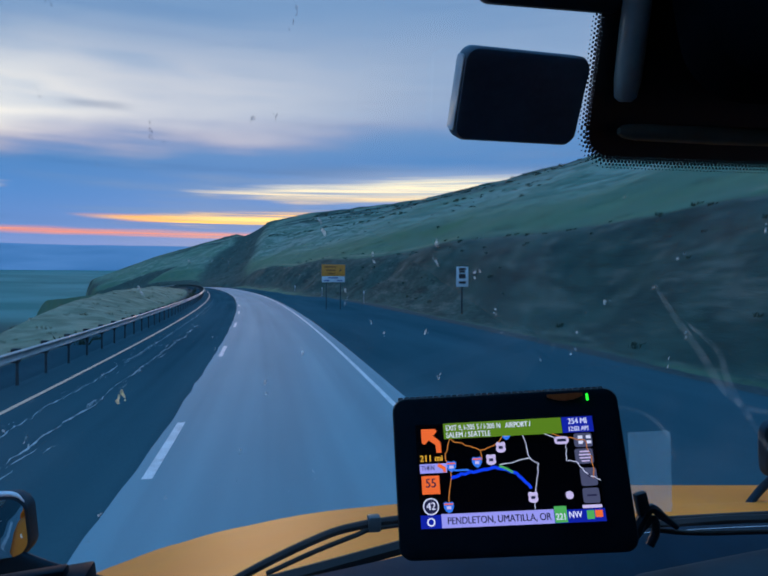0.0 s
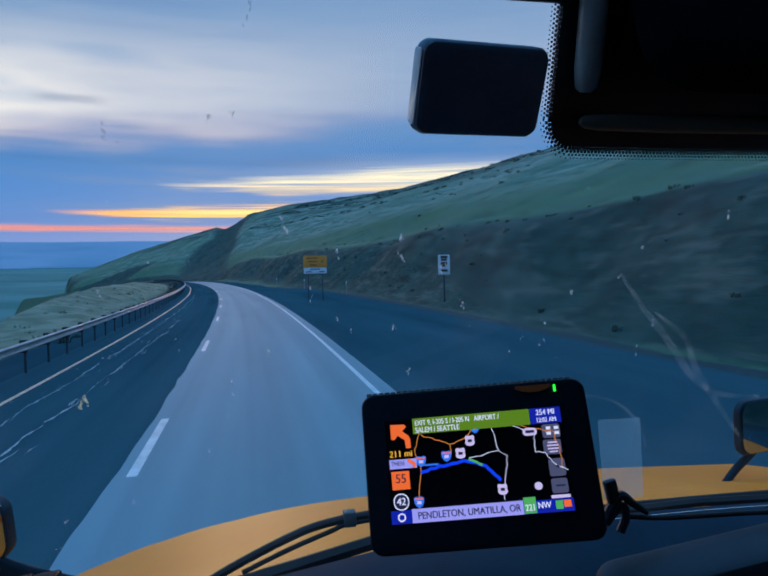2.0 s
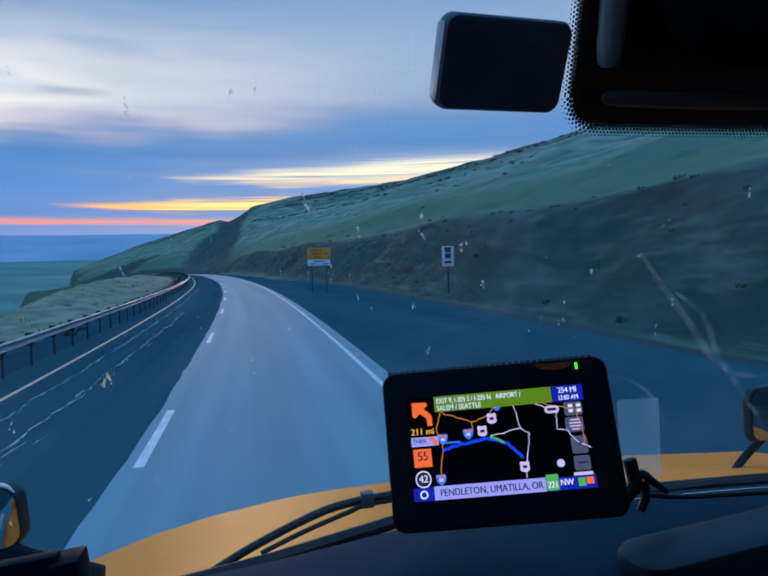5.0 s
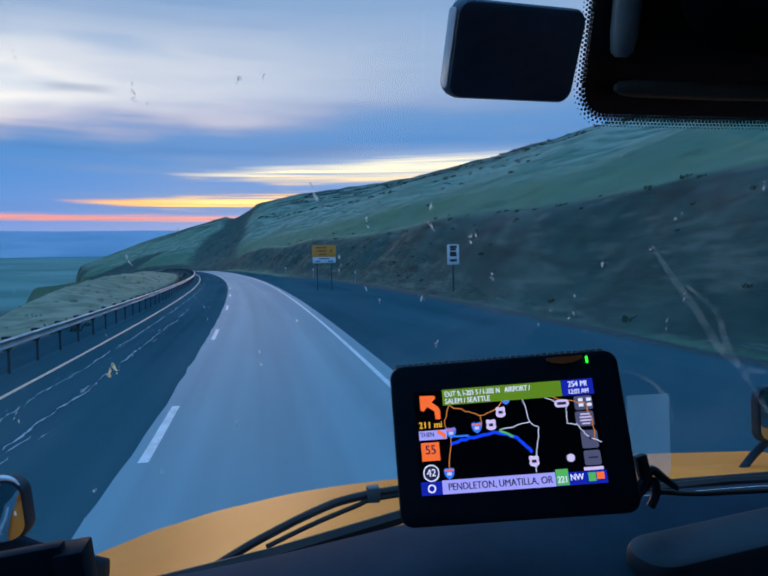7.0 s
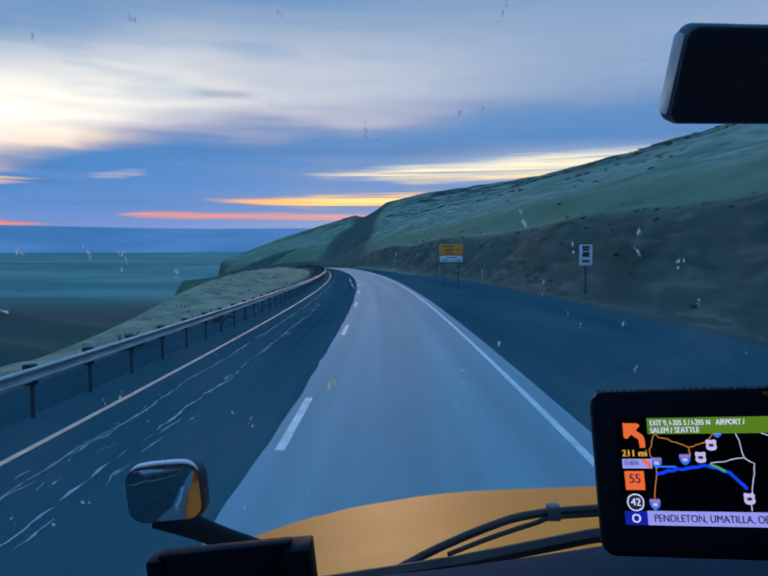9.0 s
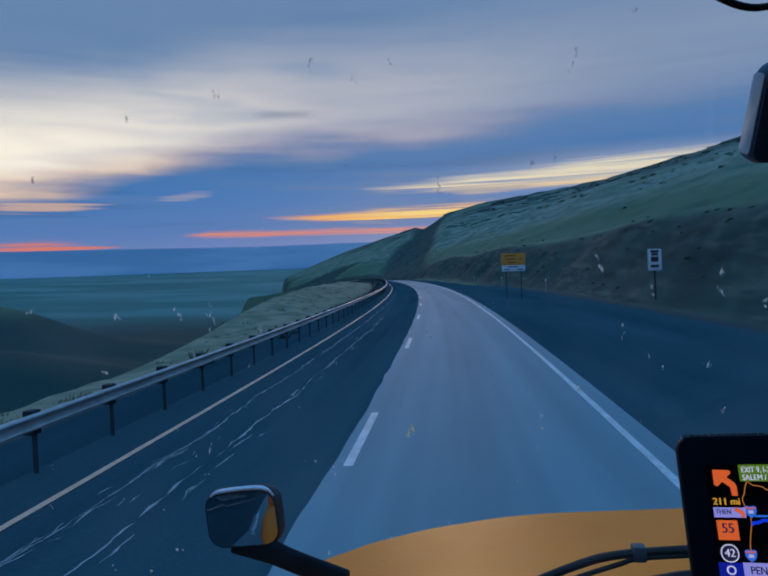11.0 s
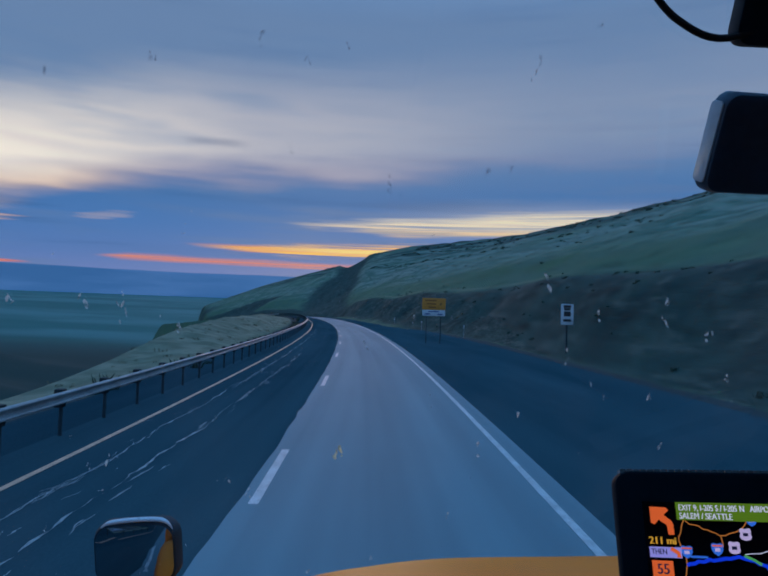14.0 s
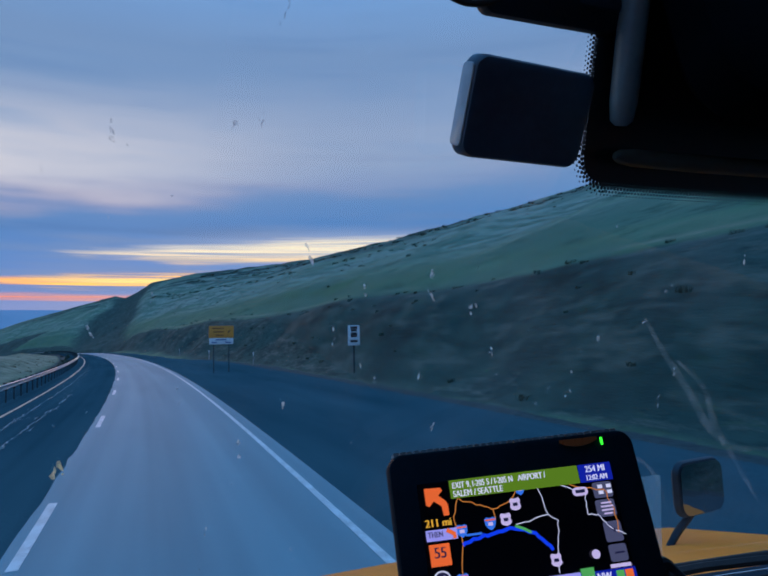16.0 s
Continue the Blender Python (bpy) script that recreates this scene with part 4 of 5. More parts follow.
DARKS = [(-0.110, 2.494), (-0.101, 2.549), (-0.320, 2.483), (-0.128, 2.561), (0.065, 2.562), (0.110, 2.596), (-0.196, 2.538), (-0.073, 2.562), (-0.043, 2.478), (-0.032, 2.470), (0.031, 2.490), (0.050, 2.494), (-0.256, 2.525)]


def splat(bm, x, z, size, long=1.0):
    """An irregular little blot with a tail, a fraction of a millimetre thick."""
    for _ in range(rnd.randint(2, 4)):
        cx, cz = x + rnd.gauss(0, size * 0.55), z + rnd.gauss(0, size * 0.8 * long)
        r, k0, a0 = size * rnd.uniform(0.22, 0.6), 7, rnd.uniform(0, 6)
        st, ang = rnd.uniform(0.3, 0.8), rnd.uniform(-0.6, 0.6)
        ring = []
        for k in range(k0):
            a = a0 + 2 * math.pi * k / k0
            rr = r * rnd.uniform(0.6, 1.25)
            dx, dz = rr * st * math.cos(a), rr * long * math.sin(a)
            ring.append(bm.verts.new(on_pane(cx + dx * math.cos(ang) - dz * math.sin(ang), cz + dx * math.sin(ang) + dz * math.cos(ang), 0.0035)))
        bm.faces.new(ring)


for x, z in SPOTS:
    bm = bmesh.new()
    splat(bm, x, z, rnd.uniform(0.0025, 0.0055), rnd.choice((1.0, 1.6)))
    part("insect_mark", bm, M_SPLAT, screen, smooth=False)
bm = bmesh.new()
for _ in range(90):
    splat(bm, rnd.uniform(-0.45, 0.8), rnd.uniform(2.12, 2.45), rnd.uniform(0.0006, 0.0018))
tagged(part("grit", bm, M_SPLAT, screen, "fine pale grit on the glass", False), kind="stuff")
bm = bmesh.new()
splat(bm, -0.073, 2.268, 0.0055)
splat(bm, -0.073, 2.268, 0.0045)
part("insect_mark", bm, M_SPLAT_Y, screen, "large yellowish insect mark", False)
for x, z in DARKS:
    bm = bmesh.new()
    splat(bm, x, z, rnd.uniform(0.0018, 0.004), 1.5)
    part("dark_speck", bm, M_SPLAT_D, screen, smooth=False)


# reflection of something on the dashboard, painted as a translucent patch
M_REFLECTION = thin_mark("faint_reflection", (0.38, 0.68, 0.84), (0.28, 0.34), 30.0)
film = [(0.435 - 0.014 * q + 0.050 * p, 2.139 + 0.064 * q) for q in (-0.55, 0.2, 1) for p in (0, 0.5, 1)]
reflected_patch = mesh_ob("reflection_patch", [on_pane(x, z, 0.004) for x, z in film], [(0, 1, 4, 3), (1, 2, 5, 4), (3, 4, 7, 6), (4, 5, 8, 7)], M_REFLECTION, screen)
tagged(reflected_patch, "faint pale rectangular reflection painted on the glass")
reflected_patch.visible_shadow = False


def smear_material():
    mat = bpy.data.materials.new("wiper_smear")
    mat.use_nodes = True
    k = Nodes(mat.node_tree)
    tr, df, mx = k.n("ShaderNodeBsdfTransparent"), k.n("ShaderNodeBsdfTranslucent"), k.n("ShaderNodeMixShader")
    df.inputs[0].default_value = (0.7, 0.75, 0.72, 1)
    tc = k.n("ShaderNodeTexCoord").outputs["Object"]
    k.put(mx.inputs[0], k.step(k.noise(tc, 60.0, 5), 0.35, 0.75, 0.02, 0.16))
    k.t.links.new(tr.outputs[0], mx.inputs[1]), k.t.links.new(df.outputs[0], mx.inputs[2])
    k.t.links.new(mx.outputs[0], k.n("ShaderNodeOutputMaterial").inputs[0])
    return mat


M_SMEAR = smear_material()
for pts, wid in (([(0.421, 2.362), (0.451, 2.328), (0.490, 2.287), (0.522, 2.250), (0.559, 2.226), (0.611, 2.220)], 0.004), ([(0.468, 2.320), (0.507, 2.292), (0.528, 2.255), (0.570, 2.204), (0.606, 2.162)], 0.0035),
                 ([(0.36, 2.225), (0.40, 2.232), (0.44, 2.222), (0.47, 2.195), (0.485, 2.165)], 0.002)):
    path = smooth_path([(x, 0, z) for x, z in pts], 6)
    v, f = [], []
    for i, p in enumerate(path):
        d = (path[min(i + 1, len(path) - 1)] - path[max(i - 1, 0)]).normalized()
        wv = wid * (0.4 + 0.6 * math.sin(math.pi * i / (len(path) - 1)))
        v += [on_pane(p.x - d.z * wv, p.z + d.x * wv, 0.0045), on_pane(p.x + d.z * wv, p.z - d.x * wv, 0.0045)]
    f = [(2 * i, 2 * i + 1, 2 * i + 3, 2 * i + 2) for i in range(len(path) - 1)]
    mesh_ob("smear", v, f, M_SMEAR, screen).visible_shadow = False

# cowl and wipers
v, f = [], []
cy = [(0.66, 2.03), (0.70, 2.025), (0.78, 1.97), (0.86, 1.90), (0.94, 1.86)]
for i in range(41):
    x = MID + 0.97 * (i / 20 - 1)
    back = 0.16 * (x - 0.45) ** 2
    for y, z in cy:
        v.append((x, y - back * (0.96 - y) / 0.3, z + 0.035 * (x - MID) * (1 if x > MID else 0.3)))
for i in range(40):
    for j in range(len(cy) - 1):
        a = i * len(cy) + j
        f.append((a, a + 1, a + 1 + len(cy), a + len(cy)))
cowl = mesh_ob("cowl", v, f, M_BLACK, truck)
cowl.modifiers.new("thick", "SOLIDIFY").thickness = 0.01
M_CLIP = material("dark_grey_plastic", (0.06, 0.075, 0.085), 0.45, var=0.15, scale=40)
wiper = part("wiper_arm", tube(smooth_path([(-0.02, 0.715, 2.018), (0.03, 0.72, 2.042), (0.093, 0.722, 2.068), (0.135, 0.722, 2.080), (0.20, 0.722, 2.0865), (0.34, 0.728, 2.092)], 6), 0.0048), M_RUBBER, truck, "black wiper arm with a hose clip")
part("hose", tube(smooth_path([(0.04, 0.716, 2.036), (0.09, 0.716, 2.056), (0.14, 0.718, 2.072), (0.165, 0.718, 2.079), (0.25, 0.722, 2.083)], 6), 0.0028), M_RUBBER, wiper)
part("clip", box((0.155, 0.714, 2.075), (0.1695, 0.729, 2.0925), 0.002), M_CLIP, wiper, "grey hose clip")
bm = tube([(-0.12, 0.690, 2.012), (0.05, 0.700, 2.034), (0.20, 0.706, 2.062), (0.34, 0.708, 2.078)], 0.0085, 6)
part("wiper_blade", bm, M_RUBBER, truck, "black rubber wiper blade along the foot of the glass")
bm = tube([(0.38, 0.712, 2.062), (0.60, 0.705, 2.068), (0.85, 0.66, 2.075), (1.1, 0.58, 2.074)], 0.006, 6)
wb = part("wiper_blade", bm, M_RUBBER, truck)
part("wiper_arm", tube(smooth_path([(0.36, 0.73, 2.060), (0.55, 0.722, 2.066), (0.8, 0.69, 2.072), (1.05, 0.62, 2.07)], 5), 0.004), M_RUBBER, truck)


# hood mirrors on their stalks
def blade(points, half_w, half_t):
    """A flattened arm swept along the points: wide upright, thin along the view."""
    bm, rings = bmesh.new(), []
    for i, p in enumerate(points):
        d = (points[min(i + 1, len(points) - 1)] - points[max(i - 1, 0)]).normalized()
        up = (Vector((0, -0.25, 1)) - Vector((0, -0.25, 1)).dot(d) * d).normalized()
        out = d.cross(up)
        t = i / (len(points) - 1)
        hw = half_w[0] + (half_w[1] - half_w[0]) * t
        rings.append([bm.verts.new(p + hw * math.copysign(abs(math.cos(a)) ** 0.6, math.cos(a)) * up + half_t * math.copysign(abs(math.sin(a)) ** 0.8, math.sin(a)) * out) for a in (2 * math.pi * k / 16 for k in range(16))])
    for r0, r1 in zip(rings, rings[1:]):
        for i in range(16):
            j = (i + 1) % 16
            bm.faces.new((r0[i], r0[j], r1[j], r1[i]))
    bm.faces.new(rings[0][::-1]), bm.faces.new(rings[-1])
    return bm


def convex(w0, h0, corner, curve, m):
    """Convex mirror glass with rounded corners, bulging by its radius of curvature."""
    bm, n, rings = bmesh.new(), 8, []
    pts = []
    for cx, cy, a0 in ((1, 1, 0), (-1, 1, 90), (-1, -1, 180), (1, -1, 270)):
        for i in range(n + 1):
            a = radians(a0 + 90 * i / n)
            pts.append((cx * (w0 / 2 - corner) + corner * math.cos(a), cy * (h0 / 2 - corner) + corner * math.sin(a)))
    for k in range(1, 13):
        rings.append([bm.verts.new((x * k / 12, y * k / 12, -((x * k / 12) ** 2 + (y * k / 12) ** 2) / (2 * curve))) for x, y in pts])
    mid = bm.verts.new((0, 0, 0))
    for i in range(len(pts)):
        j = (i + 1) % len(pts)
        bm.faces.new((mid, rings[0][i], rings[0][j]))
        for r0, r1 in zip(rings, rings[1:]):
            bm.faces.new((r0[i], r1[i], r1[j], r0[j]))
    bm.transform(m)
    return bm


for side, centre, w0, h0, turn, tilt, way, rolled in (
        (-1, (-0.558, 1.46, 1.832), 0.186, 0.140, -0.8, 91.0, [(-0.590, 1.485, 1.775), (-0.50, 1.475, 1.752), (-0.42, 1.45, 1.733), (-0.30, 1.42, 1.708)], -5.0),
        (1, (1.545, 1.66, 1.876), 0.215, 0.165, 11.0, 88.0, [(1.555, 1.69, 1.82), (1.50, 1.675, 1.785), (1.43, 1.65, 1.752), (1.34, 1.60, 1.715)], 0.0)):
    m = pose(*centre, tilt, rolled, turn)
    arm = part("mirror_arm", blade(smooth_path(way, 6), (0.040, 0.028) if side < 0 else (0.014, 0.011), 0.010), M_ARM, truck, "black mirror stalk bolted to the hood")
    shell = part("mirror_shell", rounded_plate(w0, h0, 0.050 if side < 0 else 0.032, 0.040, 0.012, m, 8), M_BLACK, arm, "black hood mirror housing")
    part("mirror_glass", convex(w0 - 0.016, h0 - 0.016, 0.034, 0.55 if side < 0 else 1.6, m @ Matrix.Translation((0, 0, 0.0085))), M_MIRROR, arm, "convex mirror glass")
    if side < 0:
        rim = [(-w0 / 2 + 0.012, h0 / 2 - 0.022), (-w0 / 2 + 0.030, h0 / 2 - 0.004), (-w0 / 2 + 0.055, h0 / 2 + 0.001), (0.0, h0 / 2 + 0.003), (w0 / 2 - 0.045, h0 / 2 + 0.002), (w0 / 2 - 0.022, h0 / 2 - 0.005), (w0 / 2 - 0.010, h0 / 2 - 0.020)]
        path = [m @ Vector((x, y, -0.006)) for x, y in rim]
        line = smooth_path(path, 5)
        part("chrome_cap", tube(line, [0.0055 * min(1.0, 0.25 + 3.0 * min(i, len(line) - 1 - i) / len(line)) for i in range(len(line))]), M_CAP, arm, "bright cap along the mirror's top")

# dashboard
v, f = [], []
for i in range(61):
    x = MID + 0.95 * (i / 30 - 1)
    far = pane(x, 2.08) - 0.012
    edge = 2.072 + 0.030 * sstep(min(x, 0.22), 0.0, 0.45)
    for y, z in ((far, edge), (far - 0.03, edge + 0.002), (far - 0.10, edge - 0.004), (far - 0.20, edge - 0.022), (0.33, edge - 0.06), (0.25, edge - 0.12), (0.22, edge - 0.25), (0.24, edge - 0.6)):
        hump = 0.018 * sstep(x, 0.30, 0.42) * sstep(far - y, 0.06, 0.12) * (1 - sstep(far - y, 0.14, 0.30))
        v.append((x, y, z - hump))
for i in range(60):
    for j in range(7):
        a = i * 8 + j
        f.append((a, a + 8, a + 9, a + 1))
dash_ob = mesh_ob("dashboard", v, f, M_DASH, truck)
tagged(dash_ob, "dark grey padded dashboard under the windscreen")
part("edge_trim", tube(smooth_path([(x, pane(x, 2.10) - 0.02, 2.0865 + 0.004 * (x - 0.44)) for x in (0.44, 0.52, 0.60, 0.70, 0.82, 0.95)], 4), 0.0016), M_CHROME, truck, "thin bright strip where the dashboard meets the glass")
# added black block in place of the dark hollow in the dashboard
part("dash_hollow_block", rounded_plate(0.50, 0.056, 0.04, 0.027, 0.008, pose(0.612, 0.540, 2.100, 8, -3, 6), 8), M_BLACK, truck, "black rounded block standing in for a dark hollow in the dashboard")

# ---- loose devices in the cab ----
M_CASE = material("matt_black_case", (0.002, 0.009, 0.017), 0.6, spec=0.1, var=0.2, scale=30, bump=0.04, bump_scale=500)
box1 = thing("instrument_hood", "black slotted plastic box standing on the dashboard edge", "dash device", at=(-0.155, 0.50, 2.07))
m0 = pose(0, 0, 0, 0, -6.0, 0)
part("body", box((-0.050, -0.006, -0.05), (0.058, 0.008, 0.0735), 0.002, 2, m0), M_CASE, box1)
part("end_cap", box((0.0525, -0.010, -0.05), (0.0735, 0.020, 0.0680), 0.0025, 2, m0), M_CASE, box1)
part("end_cap", box((-0.059, -0.010, -0.05), (-0.0455, 0.010, 0.0705), 0.0025, 2, m0), M_CASE, box1)

# navigation unit
E1, E2 = Vector((0.974, -0.2215, 0.071)).normalized(), Vector((0.006, 0.315, 0.949))
E2 = (E2 - E2.dot(E1) * E1).normalized()
E3 = E1.cross(E2)
SW, SH = 0.154, 0.0865
corner = Vector((0.172, 0.518, 2.154))
G = Matrix.Translation(corner) @ Matrix((E1, E2, E3)).transposed().to_4x4()
gps = thing("navigation_unit", "black seven-inch truck navigation unit showing a lit route map", "gps", at=tuple(corner - 0.024 * E2))
GI = Matrix.Translation(-gps.location)
C = GI @ G
part("housing", rounded_plate(0.1995, 0.136, 0.026, 0.0115, 0.004, C @ Matrix.Translation((SW / 2 + 0.003, SH / 2 - 0.0005, -0.001))), M_CASE, gps)
part("back_shell", rounded_plate(0.188, 0.123, 0.016, 0.012, 0.004, C @ Matrix.Translation((SW / 2 + 0.0005, SH / 2 - 0.002, -0.0285))), M_TRIM, gps)
M_AMBER = material("dark_amber_window", (0.36, 0.10, 0.03), 0.3, var=0.1, scale=40)
bm = bmesh.new()
arc = [(0.118 + 0.031 * i / 10, SH + 0.0200 - 0.0055 * math.sin(math.pi * (i + 0.6) / 11.2) ** 0.6) for i in range(11)]
face = bm.faces.new([bm.verts.new((x, y, 0.0008)) for x, y in arc + [(0.149, SH + 0.0205), (0.118, SH + 0.0205)]])
bmesh.ops.translate(bm, verts=[g for g in bmesh.ops.extrude_face_region(bm, geom=[face])["geom"] if isinstance(g, bmesh.types.BMVert)], vec=(0, 0, -0.0013))
bm.transform(C)
part("sensor_window", bm, M_AMBER, gps, "dark amber sensor window", False)
part("power_light", box((0.1515, SH + 0.0135, -0.0005), (0.1535, SH + 0.0195, 0.001), 0.0004, 1, C), glow("green_led", (0.10, 1.0, 0.02), 1.6), gps, "lit green power light")
for i in range(34):
    x = -0.012 + 0.178 * i / 33
    part("grip_ridge", box((x - 0.0021, SH + 0.019, -0.022), (x + 0.0021, SH + 0.0256, -0.004), 0, 1, C), M_TRIM, gps, smooth=False)

COL = {"off": (0.004, 0.004, 0.007), "green": (0.13, 0.24, 0.012), "blue": (0.012, 0.02, 0.36), "lilac": (0.40, 0.36, 0.86), "orange": (1.0, 0.16, 0.03), "amber": (0.85, 0.42, 0.03), "white": (0.85, 0.80, 0.95),
       "road": (0.60, 0.20, 0.035), "route": (0.02, 0.06, 0.85), "grey": (0.085, 0.085, 0.15), "ink": (0.02, 0.02, 0.06), "shield": (0.70, 0.55, 0.80), "sblue": (0.06, 0.20, 0.80), "lime": (0.12, 0.45, 0.10)}
GLOW = {k0: glow("screen_" + k0, c, 0.8) for k0, c in COL.items()}
GLOW["off"] = material("dark_screen", (0.006, 0.006, 0.01), 0.18, var=0.1, scale=20)
layer = [0.0]


def lift():
    layer[0] += 0.00004
    return layer[0] + 0.0004


def srect(name, u0, v0, u1, v1, col, parent, radius=0.0):
    b = bmesh.new()
    z = lift()
    if radius:
        b.free()
        b = rounded_plate((u1 - u0) * SW, (v1 - v0) * SH, 0.00003, radius, 0.00001, Matrix.Translation(((u0 + u1) / 2 * SW, (v0 + v1) / 2 * SH, z)), 4)
    else:
        b.faces.new([b.verts.new((u * SW, v0_ * SH, z)) for u, v0_ in ((u0, v0), (u1, v0), (u1, v1), (u0, v1))])
    b.transform(C)
    return part(name, b, GLOW[col], parent, smooth=False)


def sline(name, pts, width, col, parent):
    b, z = bmesh.new(), lift()
    p = [Vector((u * SW, v_ * SH, z)) for u, v_ in pts]
    prev = None
    for i, q in enumerate(p):
        d = (p[min(i + 1, len(p) - 1)] - p[max(i - 1, 0)]).normalized()
        s = Vector((-d.y, d.x, 0)) * width / 2
        cur = (b.verts.new(q + s), b.verts.new(q - s))
        if prev:
            b.faces.new((prev[0], prev[1], cur[1], cur[0]))
        prev = cur
    b.transform(C)
    return part(name, b, GLOW[col], parent, smooth=False)


def stext(text, u, v0, height, col, parent, squeeze=1.0, align="LEFT"):
    cu = bpy.data.curves.new("writing", "FONT")
    cu.body, cu.size, cu.align_x = text, 1.0, align
    ob = bpy.data.objects.new("writing", cu)
    scene.collection.objects.link(ob)
    bpy.context.view_layer.update()
    me = bpy.data.meshes.new_from_object(ob.evaluated_get(bpy.context.evaluated_depsgraph_get()))
    bpy.data.objects.remove(ob)
    k0 = height * SH / 0.70
    bold = bmesh.new()
    for slip in (-0.032, 0.0, 0.032):
        side = me.copy()
        side.transform(Matrix.Translation((slip, 0, 0.02 * slip)))
        bold.from_mesh(side)
        bpy.data.meshes.remove(side)
    bold.to_mesh(me)
    bold.free()
    me.transform(C @ Matrix.Translation((u * SW, v0 * SH, lift())) @ Matrix.Diagonal((k0 * squeeze, k0, 1, 1)))
    me.materials.clear()
    me.materials.append(GLOW[col])
    o = tagged(new("writing", me), kind="stuff")
    o.parent = parent
    return o


disp = srect("display", 0, 0, 1, 1, "off", gps)
tagged(disp, "lit colour display with a road map on black")
wob = random.Random(3)


def rough(pts, n=3, amp=0.008):
    out = []
    for (a, b), (c, d) in zip(pts, pts[1:]):
        for i in range(n):
            t = i / n
            out.append((a + (c - a) * t + (wob.uniform(-amp, amp) if i else 0), b + (d - b) * t + (wob.uniform(-amp, amp) * 1.7 if i else 0)))
    return out + [pts[-1]]


for u, v0, u1, v1, c in ((0.885, 0.70, 0.985, 0.835, "grey"), (0.88, 0.54, 0.98, 0.685, "grey"), (0.895, 0.33, 0.985, 0.50, "grey"), (0.895, 0.17, 0.985, 0.31, "grey"), (0.885, 0.125, 0.99, 0.155, "shield")):
    srect("map_button", u, v0, u1, v1, c, disp, 0.002 if v1 - v0 > 0.1 else 0.0)
for pts in ([(0.20, 0.86), (0.16, 0.70), (0.185, 0.52), (0.165, 0.30), (0.155, 0.13)], [(0.20, 0.84), (0.28, 0.77), (0.355, 0.72), (0.45, 0.77), (0.51, 0.88)], [(0.36, 0.72), (0.36, 0.61)], [(0.70, 0.88), (0.80, 0.82), (0.94, 0.77), (0.97, 0.60), (0.965, 0.40)]):
    sline("map_road", rough(pts, 4, 0.007), 0.0008, "road", disp)
for pts in ([(0.60, 0.86), (0.63, 0.62), (0.675, 0.56), (0.645, 0.34), (0.63, 0.14)], [(0.46, 0.57), (0.63, 0.62)], [(0.70, 0.88), (0.84, 0.74), (0.83, 0.58), (0.88, 0.57), (0.93, 0.45), (1.0, 0.38)]):
    sline("map_road", rough(pts, 5, 0.006), 0.0006, "white", disp)
sline("route_line", rough([(0.185, 0.46), (0.24, 0.50), (0.34, 0.52), (0.43, 0.55), (0.50, 0.52), (0.56, 0.45), (0.62, 0.33)], 4, 0.008), 0.0026, "route", disp)
sline("route_line", [(0.455, 0.56), (0.50, 0.525), (0.53, 0.49)], 0.0020, "lime", disp)
SHIELD_B = [(-0.5, 0.40), (-0.30, 0.52), (0.0, 0.44), (0.30, 0.52), (0.5, 0.40), (0.48, -0.05), (0.30, -0.35), (0.0, -0.55), (-0.30, -0.35), (-0.48, -0.05)]
SHIELD_W = [(-0.36, 0.50), (0.0, 0.42), (0.36, 0.50), (0.50, 0.28), (0.42, 0.05), (0.50, -0.25), (0.34, -0.46), (0.0, -0.55), (-0.34, -0.46), (-0.50, -0.25), (-0.42, 0.05), (-0.50, 0.28)]


def shape(name, u, v0, outline, wide, high, col, parent):
    b, z = bmesh.new(), lift()
    b.faces.new([b.verts.new(((u + p * wide) * SW, (v0 + q * high) * SH, z)) for p, q in outline])
    b.transform(C)
    return part(name, b, GLOW[col], parent, smooth=False)


for u, v0, c in ((0.475, 0.74, "shield"), (0.415, 0.625, "shield"), (0.625, 0.25, "shield"), (0.19, 0.575, "sblue"), (0.335, 0.605, "sblue"), (0.16, 0.19, "sblue"), (0.51, 0.86, "sblue")):
    blue = c == "sblue"
    sh = shape("road_shield", u, v0, SHIELD_B if blue else SHIELD_W, 0.056, 0.102, c, disp)
    if blue:
        srect("shield_band", u - 0.024, v0 + 0.023, u + 0.024, v0 + 0.037, "orange", sh)
    srect("shield_bar", u - 0.012, v0 - 0.018, u + 0.012, v0 + 0.010, "shield" if blue else "ink", sh)
oval = srect("road_shield", 0.775, 0.738, 0.855, 0.812, "shield", disp, 0.0030)
srect("shield_bar", 0.79, 0.762, 0.84, 0.790, "ink", oval)
srect("place_name", 0.205, 0.527, 0.285, 0.545, "sblue", disp)
srect("banner", 0.16, 0.845, 0.825, 1.0, "green", disp)
stext("EXIT 9, I-205 S / I-205 N   AIRPORT /", 0.172, 0.928, 0.052, "white", disp, 0.74)
stext("SALEM / SEATTLE", 0.172, 0.857, 0.052, "white", disp, 0.80)
srect("info_box", 0.828, 0.845, 1.0, 1.0, "blue", disp)
stext("254 MI", 0.914, 0.93, 0.055, "white", disp, 0.85, "CENTER")
stext("12:02 AM", 0.914, 0.86, 0.045, "white", disp, 0.8, "CENTER")
b = bmesh.new()
z = lift()
